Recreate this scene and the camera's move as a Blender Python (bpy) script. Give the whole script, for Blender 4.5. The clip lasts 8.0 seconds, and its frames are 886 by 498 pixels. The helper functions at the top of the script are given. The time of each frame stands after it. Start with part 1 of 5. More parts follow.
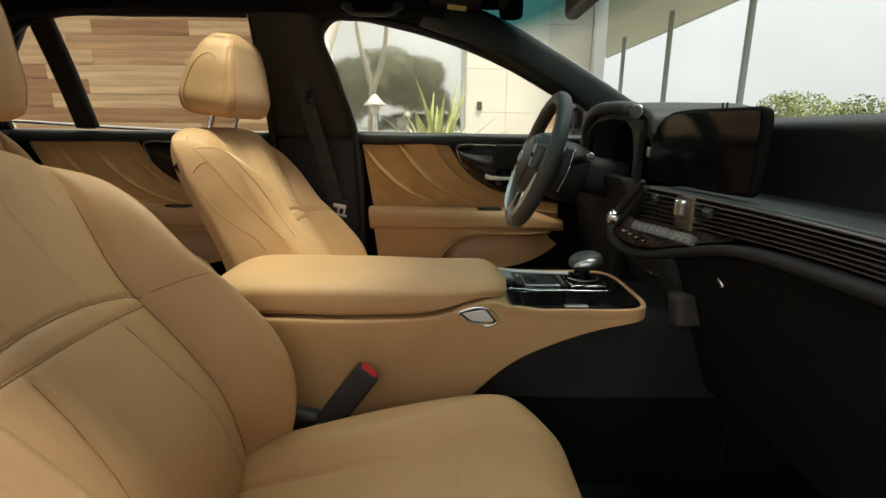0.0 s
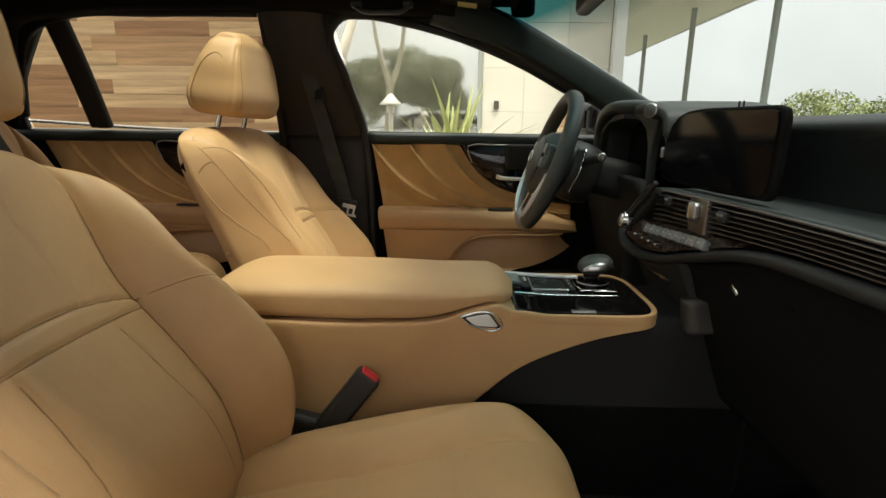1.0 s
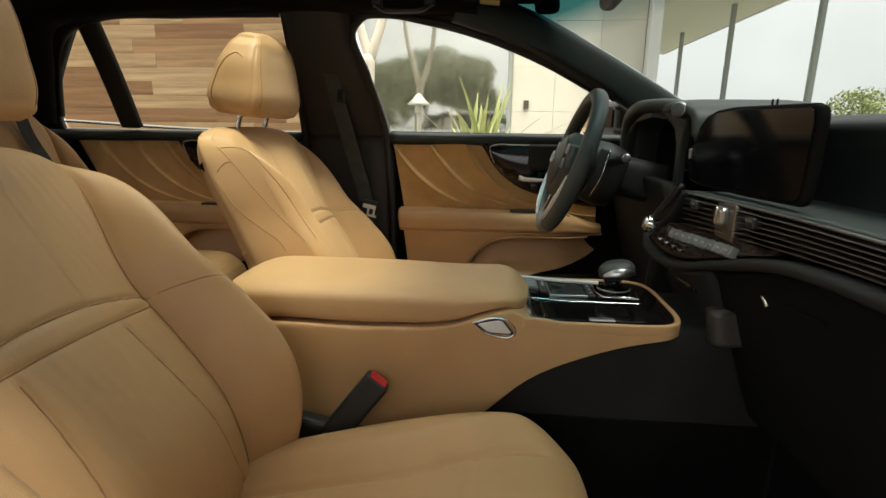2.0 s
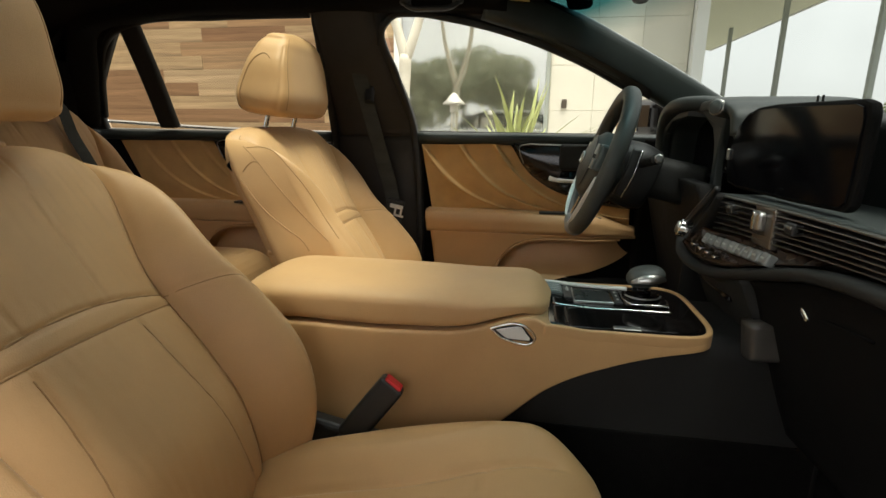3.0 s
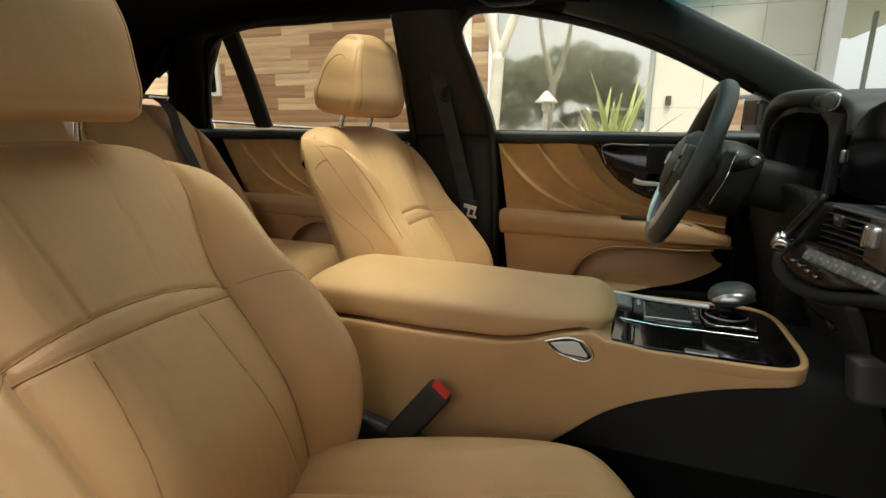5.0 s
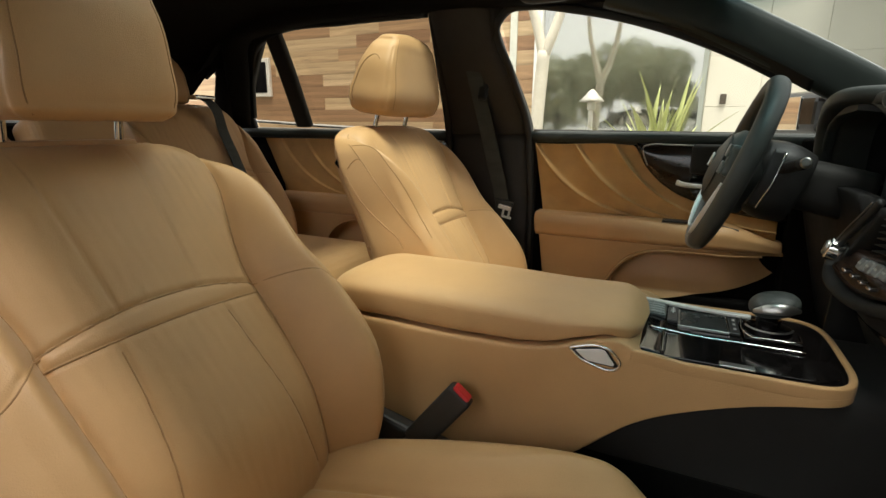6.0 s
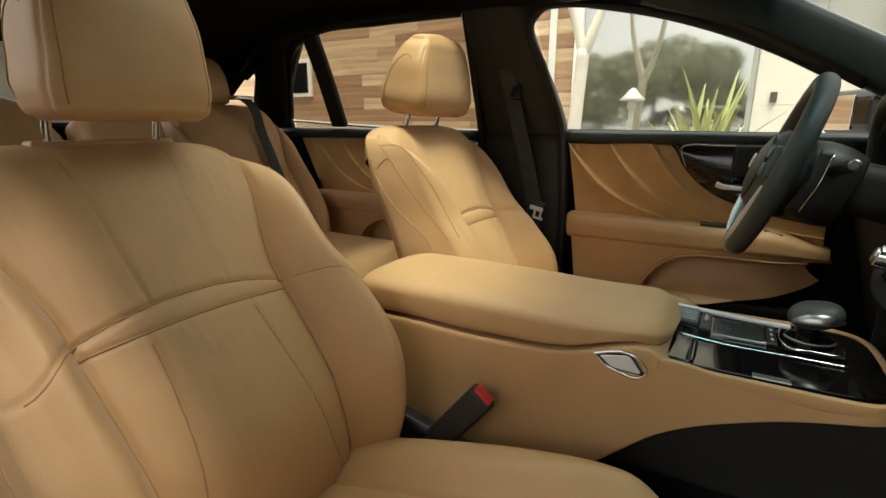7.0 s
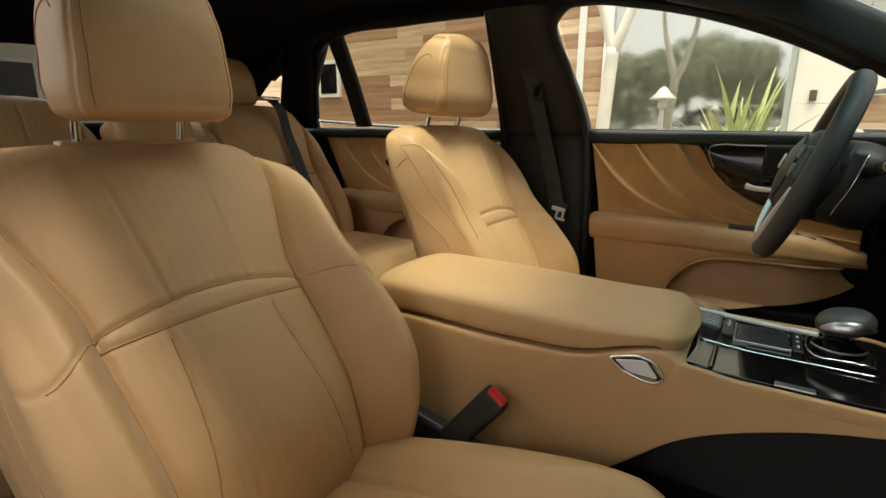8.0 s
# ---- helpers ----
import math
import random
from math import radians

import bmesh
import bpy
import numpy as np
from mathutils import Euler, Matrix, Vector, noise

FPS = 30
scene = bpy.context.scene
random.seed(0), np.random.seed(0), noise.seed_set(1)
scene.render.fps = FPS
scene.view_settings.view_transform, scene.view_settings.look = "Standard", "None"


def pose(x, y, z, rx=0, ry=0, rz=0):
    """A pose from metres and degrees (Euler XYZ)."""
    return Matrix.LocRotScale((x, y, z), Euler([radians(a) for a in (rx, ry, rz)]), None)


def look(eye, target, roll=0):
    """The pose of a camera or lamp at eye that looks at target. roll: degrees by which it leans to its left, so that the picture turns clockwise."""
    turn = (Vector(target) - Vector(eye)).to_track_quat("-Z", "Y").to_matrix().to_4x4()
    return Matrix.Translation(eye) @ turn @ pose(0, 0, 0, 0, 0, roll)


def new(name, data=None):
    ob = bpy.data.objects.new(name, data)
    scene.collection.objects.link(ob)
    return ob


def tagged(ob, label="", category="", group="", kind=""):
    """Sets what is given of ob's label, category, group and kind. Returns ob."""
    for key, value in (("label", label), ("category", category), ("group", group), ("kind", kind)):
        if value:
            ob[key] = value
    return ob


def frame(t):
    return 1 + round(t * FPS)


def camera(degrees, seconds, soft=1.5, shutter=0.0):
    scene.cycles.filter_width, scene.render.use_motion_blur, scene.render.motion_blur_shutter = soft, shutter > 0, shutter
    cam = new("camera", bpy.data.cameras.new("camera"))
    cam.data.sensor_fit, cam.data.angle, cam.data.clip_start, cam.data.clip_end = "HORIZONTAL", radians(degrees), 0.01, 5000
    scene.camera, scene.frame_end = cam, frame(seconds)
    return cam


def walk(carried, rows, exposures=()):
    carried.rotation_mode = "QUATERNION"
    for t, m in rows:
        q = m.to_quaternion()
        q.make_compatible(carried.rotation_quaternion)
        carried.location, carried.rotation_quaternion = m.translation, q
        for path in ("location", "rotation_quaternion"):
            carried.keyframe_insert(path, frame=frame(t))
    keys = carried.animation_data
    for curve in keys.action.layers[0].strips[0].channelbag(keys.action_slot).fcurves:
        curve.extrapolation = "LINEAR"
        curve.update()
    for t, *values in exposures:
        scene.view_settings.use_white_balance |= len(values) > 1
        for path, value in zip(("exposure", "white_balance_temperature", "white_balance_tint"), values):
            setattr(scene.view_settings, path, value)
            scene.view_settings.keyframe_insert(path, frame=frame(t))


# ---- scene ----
cam = camera(83.0, 8.0)
PATH = [
    (0, (-0.001, -1.033, 0.957), (0.003, 0.913, 0.494), 0.6),
    (0.5, (0.012, -1.022, 0.957), (-0.013, 0.924, 0.494), 0.6),
    (1, (0.025, -1.009, 0.958), (-0.04, 0.935, 0.492), 0.6),
    (1.5, (0.039, -0.995, 0.958), (-0.08, 0.946, 0.491), 0.6),
    (3, (0.083, -0.954, 0.958), (-0.241, 0.963, 0.488), 0.5),
    (3.5, (0.095, -0.942, 0.959), (-0.311, 0.958, 0.486), 0.4),
    (4, (0.107, -0.93, 0.958), (-0.39, 0.949, 0.485), 0.5),
    (4.5, (0.122, -0.917, 0.958), (-0.466, 0.935, 0.484), 0.4),
    (6, (0.162, -0.881, 0.958), (-0.669, 0.873, 0.48), 0.3),
    (6.5, (0.171, -0.874, 0.959), (-0.73, 0.846, 0.479), 0.3),
    (7, (0.178, -0.868, 0.959), (-0.78, 0.82, 0.478), 0.3),
    (7.5, (0.184, -0.862, 0.959), (-0.821, 0.799, 0.478), 0.3),
    (8, (0.194, -0.857, 0.959), (-0.855, 0.777, 0.477), 0.2),
]
walk(cam, [(t, look(eye, target, roll)) for t, eye, target, roll in PATH])

# ---- world and light ----
world = bpy.data.worlds.new("overcast_sky")
world.use_nodes = True
scene.world = world
wn, wl = world.node_tree.nodes, world.node_tree.links
sky = wn.new("ShaderNodeTexSky")
sky.sky_type, sky.sun_disc = "NISHITA", False
sky.sun_elevation, sky.sun_rotation = radians(73), radians(151)
sky.air_density, sky.dust_density = 1.0, 3.0
grey = wn.new("ShaderNodeHueSaturation")
grey.inputs["Saturation"].default_value = 0.16
even = wn.new("ShaderNodeMixRGB")
even.inputs["Fac"].default_value, even.inputs["Color2"].default_value = 0.8, (5.0, 5.0, 4.8, 1)
wl.new(sky.outputs[0], even.inputs["Color1"])
wl.new(even.outputs[0], grey.inputs["Color"])
cloud = wn.new("ShaderNodeTexNoise")
cloud.inputs["Scale"].default_value, cloud.inputs["Detail"].default_value = 2.4, 5
ramp = wn.new("ShaderNodeMapRange")
ramp.inputs["To Min"].default_value, ramp.inputs["To Max"].default_value = 0.62, 1.38
wl.new(cloud.outputs["Fac"], ramp.inputs["Value"])
tone = wn.new("ShaderNodeMixRGB")
tone.blend_type, tone.inputs["Fac"].default_value = "MULTIPLY", 1.0
wl.new(grey.outputs[0], tone.inputs["Color1"])
wl.new(ramp.outputs[0], tone.inputs["Color2"])
# an overcast dome: dimmer at the horizon than overhead
geo, sep = wn.new("ShaderNodeTexCoord"), wn.new("ShaderNodeSeparateXYZ")
wl.new(geo.outputs["Generated"], sep.inputs[0])
dome = wn.new("ShaderNodeMapRange")
dome.inputs["To Min"].default_value, dome.inputs["To Max"].default_value = 1.95, 3.05
wl.new(sep.outputs["Z"], dome.inputs["Value"])
over = wn.new("ShaderNodeMixRGB")
over.blend_type, over.inputs["Fac"].default_value = "MULTIPLY", 1.0
wl.new(tone.outputs[0], over.inputs["Color1"])
wl.new(dome.outputs[0], over.inputs["Color2"])
wl.new(over.outputs[0], wn["Background"].inputs["Color"])
wn["Background"].inputs["Strength"].default_value = 0.10

sun = new("sun", bpy.data.lights.new("sun", "SUN"))
sun.data.energy, sun.data.angle, sun.data.color = 2.9, radians(18), (1.0, 0.975, 0.92)
sun.matrix_world = look((1.2, -2.2, 8.6), (0, 0, 0.6))
scene.view_settings.exposure = 1.04


# ---- materials ----
def material(name, base, rough=0.5, metal=0.0, vary=0.12, scale=6.0, bump=0.0, grain=400.0, stretch=(1, 1, 1), coat=0.0, spec=0.5):
    """A surface with colour variation at two scales and a fine relief; scale and grain are per metre."""
    m = bpy.data.materials.new(name)
    m.use_nodes = True
    n, l = m.node_tree.nodes, m.node_tree.links
    b = n["Principled BSDF"]
    b.inputs["Metallic"].default_value, b.inputs["Coat Weight"].default_value = metal, coat
    b.inputs["Specular IOR Level"].default_value = spec
    co = n.new("ShaderNodeTexCoord")
    mp = n.new("ShaderNodeMapping")
    mp.inputs["Scale"].default_value = stretch
    l.new(co.outputs["Object"], mp.inputs[0])
    big, small = n.new("ShaderNodeTexNoise"), n.new("ShaderNodeTexNoise")
    big.inputs["Scale"].default_value, big.inputs["Detail"].default_value = scale, 4
    small.inputs["Scale"].default_value, small.inputs["Detail"].default_value = grain, 3
    for t in (big, small):
        l.new(mp.outputs[0], t.inputs["Vector"])
    add = n.new("ShaderNodeMath")
    add.operation = "MULTIPLY_ADD"
    l.new(small.outputs["Fac"], add.inputs[0])
    add.inputs[1].default_value = 0.35
    l.new(big.outputs["Fac"], add.inputs[2])
    rng = n.new("ShaderNodeMapRange")
    rng.inputs["From Min"].default_value, rng.inputs["From Max"].default_value = 0.35, 1.0
    rng.inputs["To Min"].default_value, rng.inputs["To Max"].default_value = 1 - vary, 1 + vary
    l.new(add.outputs[0], rng.inputs["Value"])
    mul = n.new("ShaderNodeMixRGB")
    mul.blend_type, mul.inputs["Fac"].default_value = "MULTIPLY", 1.0
    mul.inputs["Color1"].default_value = (*base, 1)
    l.new(rng.outputs[0], mul.inputs["Color2"])
    l.new(mul.outputs[0], b.inputs["Base Color"])
    rr = n.new("ShaderNodeMapRange")
    rr.inputs["To Min"].default_value, rr.inputs["To Max"].default_value = max(0.02, rough * 0.85), min(1, rough * 1.15)
    l.new(big.outputs["Fac"], rr.inputs["Value"])
    l.new(rr.outputs[0], b.inputs["Roughness"])
    if bump:
        bp = n.new("ShaderNodeBump")
        bp.inputs["Strength"].default_value, bp.inputs["Distance"].default_value = 0.6, bump
        l.new(small.outputs["Fac"], bp.inputs["Height"])
        l.new(bp.outputs[0], b.inputs["Normal"])
    return m


def leather(name, base, perforated=False, rough=0.5):
    """Grained hide: pebbled relief, soft creases, and rows of pinholes where perforated."""
    m = material(name, base, rough, 0, 0.10, 9.0, 0.0, 700.0)
    n, l = m.node_tree.nodes, m.node_tree.links
    b = n["Principled BSDF"]
    b.inputs["Specular IOR Level"].default_value = 0.5
    b.inputs["Sheen Weight"].default_value = 0.06
    co = n.new("ShaderNodeTexCoord")
    cell = n.new("ShaderNodeTexVoronoi")
    cell.inputs["Scale"].default_value = 650
    l.new(co.outputs["Object"], cell.inputs["Vector"])
    mp = n.new("ShaderNodeMapping")
    mp.inputs["Scale"].default_value = (1, 1, 0.16)
    l.new(co.outputs["Object"], mp.inputs[0])
    crease = n.new("ShaderNodeTexNoise")
    crease.inputs["Scale"].default_value, crease.inputs["Detail"].default_value, crease.inputs["Distortion"].default_value = 26, 5, 0.6
    l.new(mp.outputs[0], crease.inputs["Vector"])
    b1, b2 = n.new("ShaderNodeBump"), n.new("ShaderNodeBump")
    b1.inputs["Strength"].default_value, b1.inputs["Distance"].default_value = 0.35, 0.0006
    b2.inputs["Strength"].default_value, b2.inputs["Distance"].default_value = 0.5, 0.0024 if perforated else 0.0013
    l.new(cell.outputs["Distance"], b1.inputs["Height"])
    l.new(crease.outputs["Fac"], b2.inputs["Height"])
    l.new(b2.outputs[0], b1.inputs["Normal"])
    last = b1
    if perforated:
        dots = n.new("ShaderNodeTexVoronoi")
        dots.inputs["Scale"].default_value, dots.inputs["Randomness"].default_value = 210, 0.0
        l.new(co.outputs["Object"], dots.inputs["Vector"])
        hole = n.new("ShaderNodeMapRange")
        hole.inputs["From Min"].default_value, hole.inputs["From Max"].default_value = 0.12, 0.26
        l.new(dots.outputs["Distance"], hole.inputs["Value"])
        b3 = n.new("ShaderNodeBump")
        b3.inputs["Strength"].default_value, b3.inputs["Distance"].default_value = 0.2, 0.00015
        l.new(hole.outputs[0], b3.inputs["Height"])
        l.new(b1.outputs[0], b3.inputs["Normal"])
        last = b3
    l.new(last.outputs[0], b.inputs["Normal"])
    return m


def clear_pane(name, tint, gloss=0.06):
    """Thin window glass: what lies behind it, tinted, under a weak mirror."""
    m = bpy.data.materials.new(name)
    m.use_nodes = True
    n, l = m.node_tree.nodes, m.node_tree.links
    n.remove(n["Principled BSDF"])
    t, g, mix = n.new("ShaderNodeBsdfTransparent"), n.new("ShaderNodeBsdfGlossy"), n.new("ShaderNodeMixShader")
    t.inputs["Color"].default_value = (*tint, 1)
    g.inputs["Roughness"].default_value = 0.02
    f = n.new("ShaderNodeFresnel")
    f.inputs["IOR"].default_value = 1.45
    s = n.new("ShaderNodeMath")
    s.operation, s.inputs[1].default_value = "MULTIPLY", gloss / 0.04
    l.new(f.outputs[0], s.inputs[0])
    l.new(s.outputs[0], mix.inputs["Fac"])
    l.new(t.outputs[0], mix.inputs[1])
    l.new(g.outputs[0], mix.inputs[2])
    l.new(mix.outputs[0], n["Material Output"].inputs["Surface"])
    return m


TAN = (0.515, 0.300, 0.129)
hide = leather("tan_leather", TAN, False, 0.50)
hide_holes = leather("tan_perforated_leather", TAN, True, 0.55)
suede = material("tan_suede", (0.58, 0.355, 0.140), 0.85, 0, 0.16, 14, 0.0012, 900)
soft_black = material("black_soft_trim", (0.018, 0.018, 0.0165), 0.6, 0, 0.2, 20, 0.0005, 900, spec=0.3)
dark_hide = material("black_leather", (0.016, 0.018, 0.017), 0.5, 0, 0.2, 30, 0.0006, 800)
belt_trim = material("dark_green_grey_vinyl", (0.020, 0.027, 0.025), 0.45, 0, 0.2, 20, 0.0004, 900, spec=0.4)
headlining = material("black_headlining_cloth", (0.009, 0.008, 0.007), 0.95, 0, 0.25, 60, 0.001, 1200, spec=0.1)
# black leather once more, lightened because the hood catches the light
lit_hood_hide = material("black_leather_lit", (0.036, 0.042, 0.039), 0.5, 0, 0.2, 30, 0.0006, 800)
glove_mat = material("black_glove_box_vinyl", (0.007, 0.0065, 0.006), 0.8, 0, 0.2, 20, 0.0005, 900, spec=0.1)
pillar_mat = material("charcoal_pillar_trim", (0.030, 0.027, 0.025), 0.6, 0, 0.2, 20, 0.0005, 900, spec=0.35)
carpet = material("black_carpet", (0.006, 0.0055, 0.005), 1.0, 0, 0.4, 60, 0.004, 500, spec=0.08)
gloss_black = material("piano_black_lacquer", (0.006, 0.005, 0.005), 0.08, 0, 0.1, 5, 0, 100, spec=0.45)
grain_black = material("dark_gloss_wood", (0.035, 0.024, 0.018), 0.26, 0, 0.5, 30, 0, 120, (0.25, 1, 1), spec=0.22)
bezel_mat = material("lacquered_dark_wood", (0.022, 0.014, 0.010), 0.09, 0, 0.5, 30, 0, 120, (0.25, 1, 1), spec=0.5)
chrome = material("chrome", (0.72, 0.72, 0.70), 0.14, 1.0, 0.04, 10, 0, 200)
satin = material("satin_metal", (0.45, 0.44, 0.42), 0.34, 1.0, 0.06, 20, 0, 300)
# barely metallic pale grey: the gleam of plated parts put into the colour
bright = material("plated_gleam_grey", (0.74, 0.73, 0.70), 0.32, 0.15, 0.04, 20, 0, 300)
# paler still, with the belt tongue's gleam in its base colour
tongue_mat = material("tongue_gleam_grey", (0.86, 0.86, 0.84), 0.35, 0.1, 0.03, 20, 0, 300)
knee_mat = material("dark_grey_knee_vinyl", (0.017, 0.0165, 0.0155), 0.65, 0, 0.2, 20, 0.0006, 800, spec=0.25)
ledge_mat = material("grey_green_dash_vinyl", (0.045, 0.056, 0.052), 0.55, 0, 0.2, 20, 0.0004, 900)
smoke = material("smoked_metal", (0.20, 0.18, 0.16), 0.32, 0.8, 0.1, 30, 0, 300)
screen_mat = material("dark_screen_glass", (0.005, 0.005, 0.006), 0.10, 0, 0.1, 4, 0, 80, spec=0.10)
button_mat = material("dark_grey_buttons", (0.075, 0.085, 0.080), 0.38, 0, 0.15, 40, 0, 300)
pad_mat = material("dark_grey_pad", (0.030, 0.033, 0.032), 0.28, 0, 0.1, 20, 0, 200)
mark_mat = material("pale_button_marks", (0.45, 0.46, 0.44), 0.5)
slat_mat = material("dark_slat_metal", (0.20, 0.19, 0.17), 0.4, 0.9, 0.08, 30, 0, 300)
wheel_hide = material("charcoal_wheel_leather", (0.046, 0.051, 0.047), 0.5, 0, 0.2, 30, 0.0005, 800)
foot_mat = material("dark_bronze_metal", (0.065, 0.058, 0.050), 0.4, 0.3, 0.15, 20, 0, 300)
cap_mat = material("satin_grey_rim_insert", (0.22, 0.22, 0.21), 0.45, 0.4, 0.06, 20, 0, 300)
key_mat = material("grey_key_plastic", (0.21, 0.22, 0.21), 0.35, 0.2, 0.1, 40, 0, 300)
seam_mat = material("brown_seam_thread", (0.34, 0.190, 0.078), 0.7)
webbing = material("black_belt_webbing", (0.060, 0.064, 0.060), 0.8, 0, 0.3, 40, 0.001, 900, (0.3, 1, 1), spec=0.2)
red_plastic = material("red_plastic", (0.60, 0.02, 0.025), 0.35, 0, 0.06, 30, 0, 300)
black_plastic = material("black_plastic", (0.015, 0.015, 0.0145), 0.45, 0, 0.2, 30, 0.0004, 700)
rubber = material("black_rubber_seal", (0.010, 0.010, 0.010), 0.6, 0, 0.2, 30, 0.0003, 500)
label_mat = material("yellow_paper_label", (0.55, 0.50, 0.20), 0.6)
silver_paint = material("silver_car_paint", (0.52, 0.53, 0.52), 0.25, 0.35, 0.04, 6, 0, 900, coat=0.8)
side_glass = clear_pane("side_window_glass", (0.76, 0.76, 0.69), 0.03)
roof_glass = clear_pane("clear_roof_glass", (0.80, 0.87, 0.78), 0.02)
privacy_glass = clear_pane("rear_privacy_glass", (0.40, 0.365, 0.30), 0.03)
screen_glass = clear_pane("windscreen_glass", (0.42, 0.445, 0.42), 0.006)
tint_glass = clear_pane("blue_green_tint_band", (0.42, 0.445, 0.42), 0.006)
tn, tl = tint_glass.node_tree.nodes, tint_glass.node_tree.links
place, split, fade_in, blend = tn.new("ShaderNodeNewGeometry"), tn.new("ShaderNodeSeparateXYZ"), tn.new("ShaderNodeMapRange"), tn.new("ShaderNodeMixRGB")
fade_in.inputs["From Min"].default_value, fade_in.inputs["From Max"].default_value = 1.215, 1.27
blend.inputs["Color1"].default_value, blend.inputs["Color2"].default_value = (0.42, 0.445, 0.42, 1), (0.025, 0.10, 0.11, 1)
tl.new(place.outputs["Position"], split.inputs[0])
tl.new(split.outputs["Z"], fade_in.inputs["Value"])
tl.new(fade_in.outputs[0], blend.inputs["Fac"])
tl.new(blend.outputs[0], [k for k in tn if k.type == "BSDF_TRANSPARENT"][0].inputs["Color"])
mirror_mat = material("mirror_glass", (0.85, 0.86, 0.86), 0.02, 1.0, 0.0, 3)


# ---- shape helpers ----
def herm(xs, ys):
    """A smooth curve through a few values."""
    xs, ys = np.array(xs, float), np.array(ys, float)
    m = np.gradient(ys, xs)

    def f(x):
        x = np.clip(x, xs[0], xs[-1])
        i = np.clip(np.searchsorted(xs, x) - 1, 0, len(xs) - 2)
        h = xs[i + 1] - xs[i]
        t = (x - xs[i]) / h
        return (2 * t**3 - 3 * t**2 + 1) * ys[i] + (t**3 - 2 * t**2 + t) * h * m[i] + (3 * t**2 - 2 * t**3) * ys[i + 1] + (t**3 - t**2) * h * m[i + 1]
    return f


def through_points(pts, n):
    """n points on a smooth line through a few places."""
    pts = np.array(pts, float)
    d = np.r_[0, np.cumsum(np.linalg.norm(np.diff(pts, axis=0), axis=1))]
    t = np.linspace(0, d[-1], n)
    return np.stack([herm(d, pts[:, k])(t) for k in range(pts.shape[1])], 1)


def step(a, b, x):
    t = np.clip((x - a) / (b - a), 0, 1)
    return t * t * (3 - 2 * t)


def sgn_pow(x, p):
    return np.sign(x) * np.abs(x) ** p


def mesh_of(verts, faces, smooth=True):
    me = bpy.data.meshes.new("mesh")
    me.from_pydata([tuple(v) for v in verts], [], faces)
    if smooth:
        me.polygons.foreach_set("use_smooth", [True] * len(me.polygons))
    me.update()
    return me


def surf(P, closed=False, caps=False, keep=None):
    """A mesh over a grid of places P (rows, columns, 3). keep: which cells."""
    nv, nu = P.shape[:2]
    idx = np.arange(nv * nu).reshape(nv, nu)
    cols = nu if closed else nu - 1
    faces = []
    for j in range(nv - 1):
        for i in range(cols):
            if keep is None or keep[j, i]:
                k = (i + 1) % nu
                faces.append((idx[j, i], idx[j, k], idx[j + 1, k], idx[j + 1, i]))
    if caps:
        faces += [tuple(idx[0][::-1]), tuple(idx[-1])]
    V = P.reshape(-1, 3)
    if keep is not None:
        used = sorted({v for f in faces for v in f})
        at = {v: k for k, v in enumerate(used)}
        V, faces = V[used], [tuple(at[v] for v in f) for f in faces]
    return mesh_of(V, [tuple(int(v) for v in f) for f in faces])


def plate(P, back, keep=None):
    """A panel over the grid P with a thickness given by the vector back. keep: which cells; the others are an opening."""
    nv, nu = P.shape[:2]
    idx = np.arange(nv * nu).reshape(nv, nu)
    N = nv * nu
    faces, edges = [], set()
    for j in range(nv - 1):
        for i in range(nu - 1):
            if keep is not None and not keep[j, i]:
                continue
            f = tuple(int(v) for v in (idx[j, i], idx[j, i + 1], idx[j + 1, i + 1], idx[j + 1, i]))
            faces += [f, tuple(v + N for v in f[::-1])]
            edges |= set(zip(f, f[1:] + f[:1]))
    for a, b in sorted(edges):
        if (b, a) not in edges:
            faces.append((b, a, a + N, b + N))
    return mesh_of(np.r_[P.reshape(-1, 3), P.reshape(-1, 3) + np.array(back)], faces)


def ring(n, p):
    a = np.linspace(0, 2 * np.pi, n, endpoint=False) + 0.001
    return sgn_pow(np.cos(a), 2 / p), sgn_pow(np.sin(a), 2 / p)


def loft_x(x, yc, hw, zb, zt, p=4.0, n=48, p_low=None):
    """A body along x with a rounded box section, squarer below where p_low says so; all but n and p are arrays."""
    c, s = ring(n, p)
    if p_low:
        c2, s2 = ring(n, p_low)
        c, s = np.where(s < 0, c2, c), np.where(s < 0, s2, s)
    one = np.ones(len(x))
    yc, hw, zb, zt = (np.asarray(a) * one for a in (yc, hw, zb, zt))
    P = np.stack([np.repeat(x[:, None], n, 1), yc[:, None] + hw[:, None] * c, (zb + zt)[:, None] / 2 + (zt - zb)[:, None] / 2 * s], 2)
    return surf(P, True, True)


def sweep(pts, w, h, up=(0, 0, 1), n=64, p=2.0, sides=20, taper=None):
    """A bar with a rounded section, w across and h along up, on a smooth line; taper: scale along it."""
    L = through_points(pts, n)
    T = np.gradient(L, axis=0)
    T /= np.linalg.norm(T, axis=1)[:, None]
    A = np.cross(T, np.array(up, float))
    A /= np.linalg.norm(A, axis=1)[:, None]
    B = np.cross(A, T)
    c, s = ring(sides, p)
    k = np.ones(n) if taper is None else taper(np.linspace(0, 1, n))
    P = L[:, None] + (w / 2 * k)[:, None, None] * c[None, :, None] * A[:, None] + (h / 2 * k)[:, None, None] * s[None, :, None] * B[:, None]
    return surf(P, True, True)


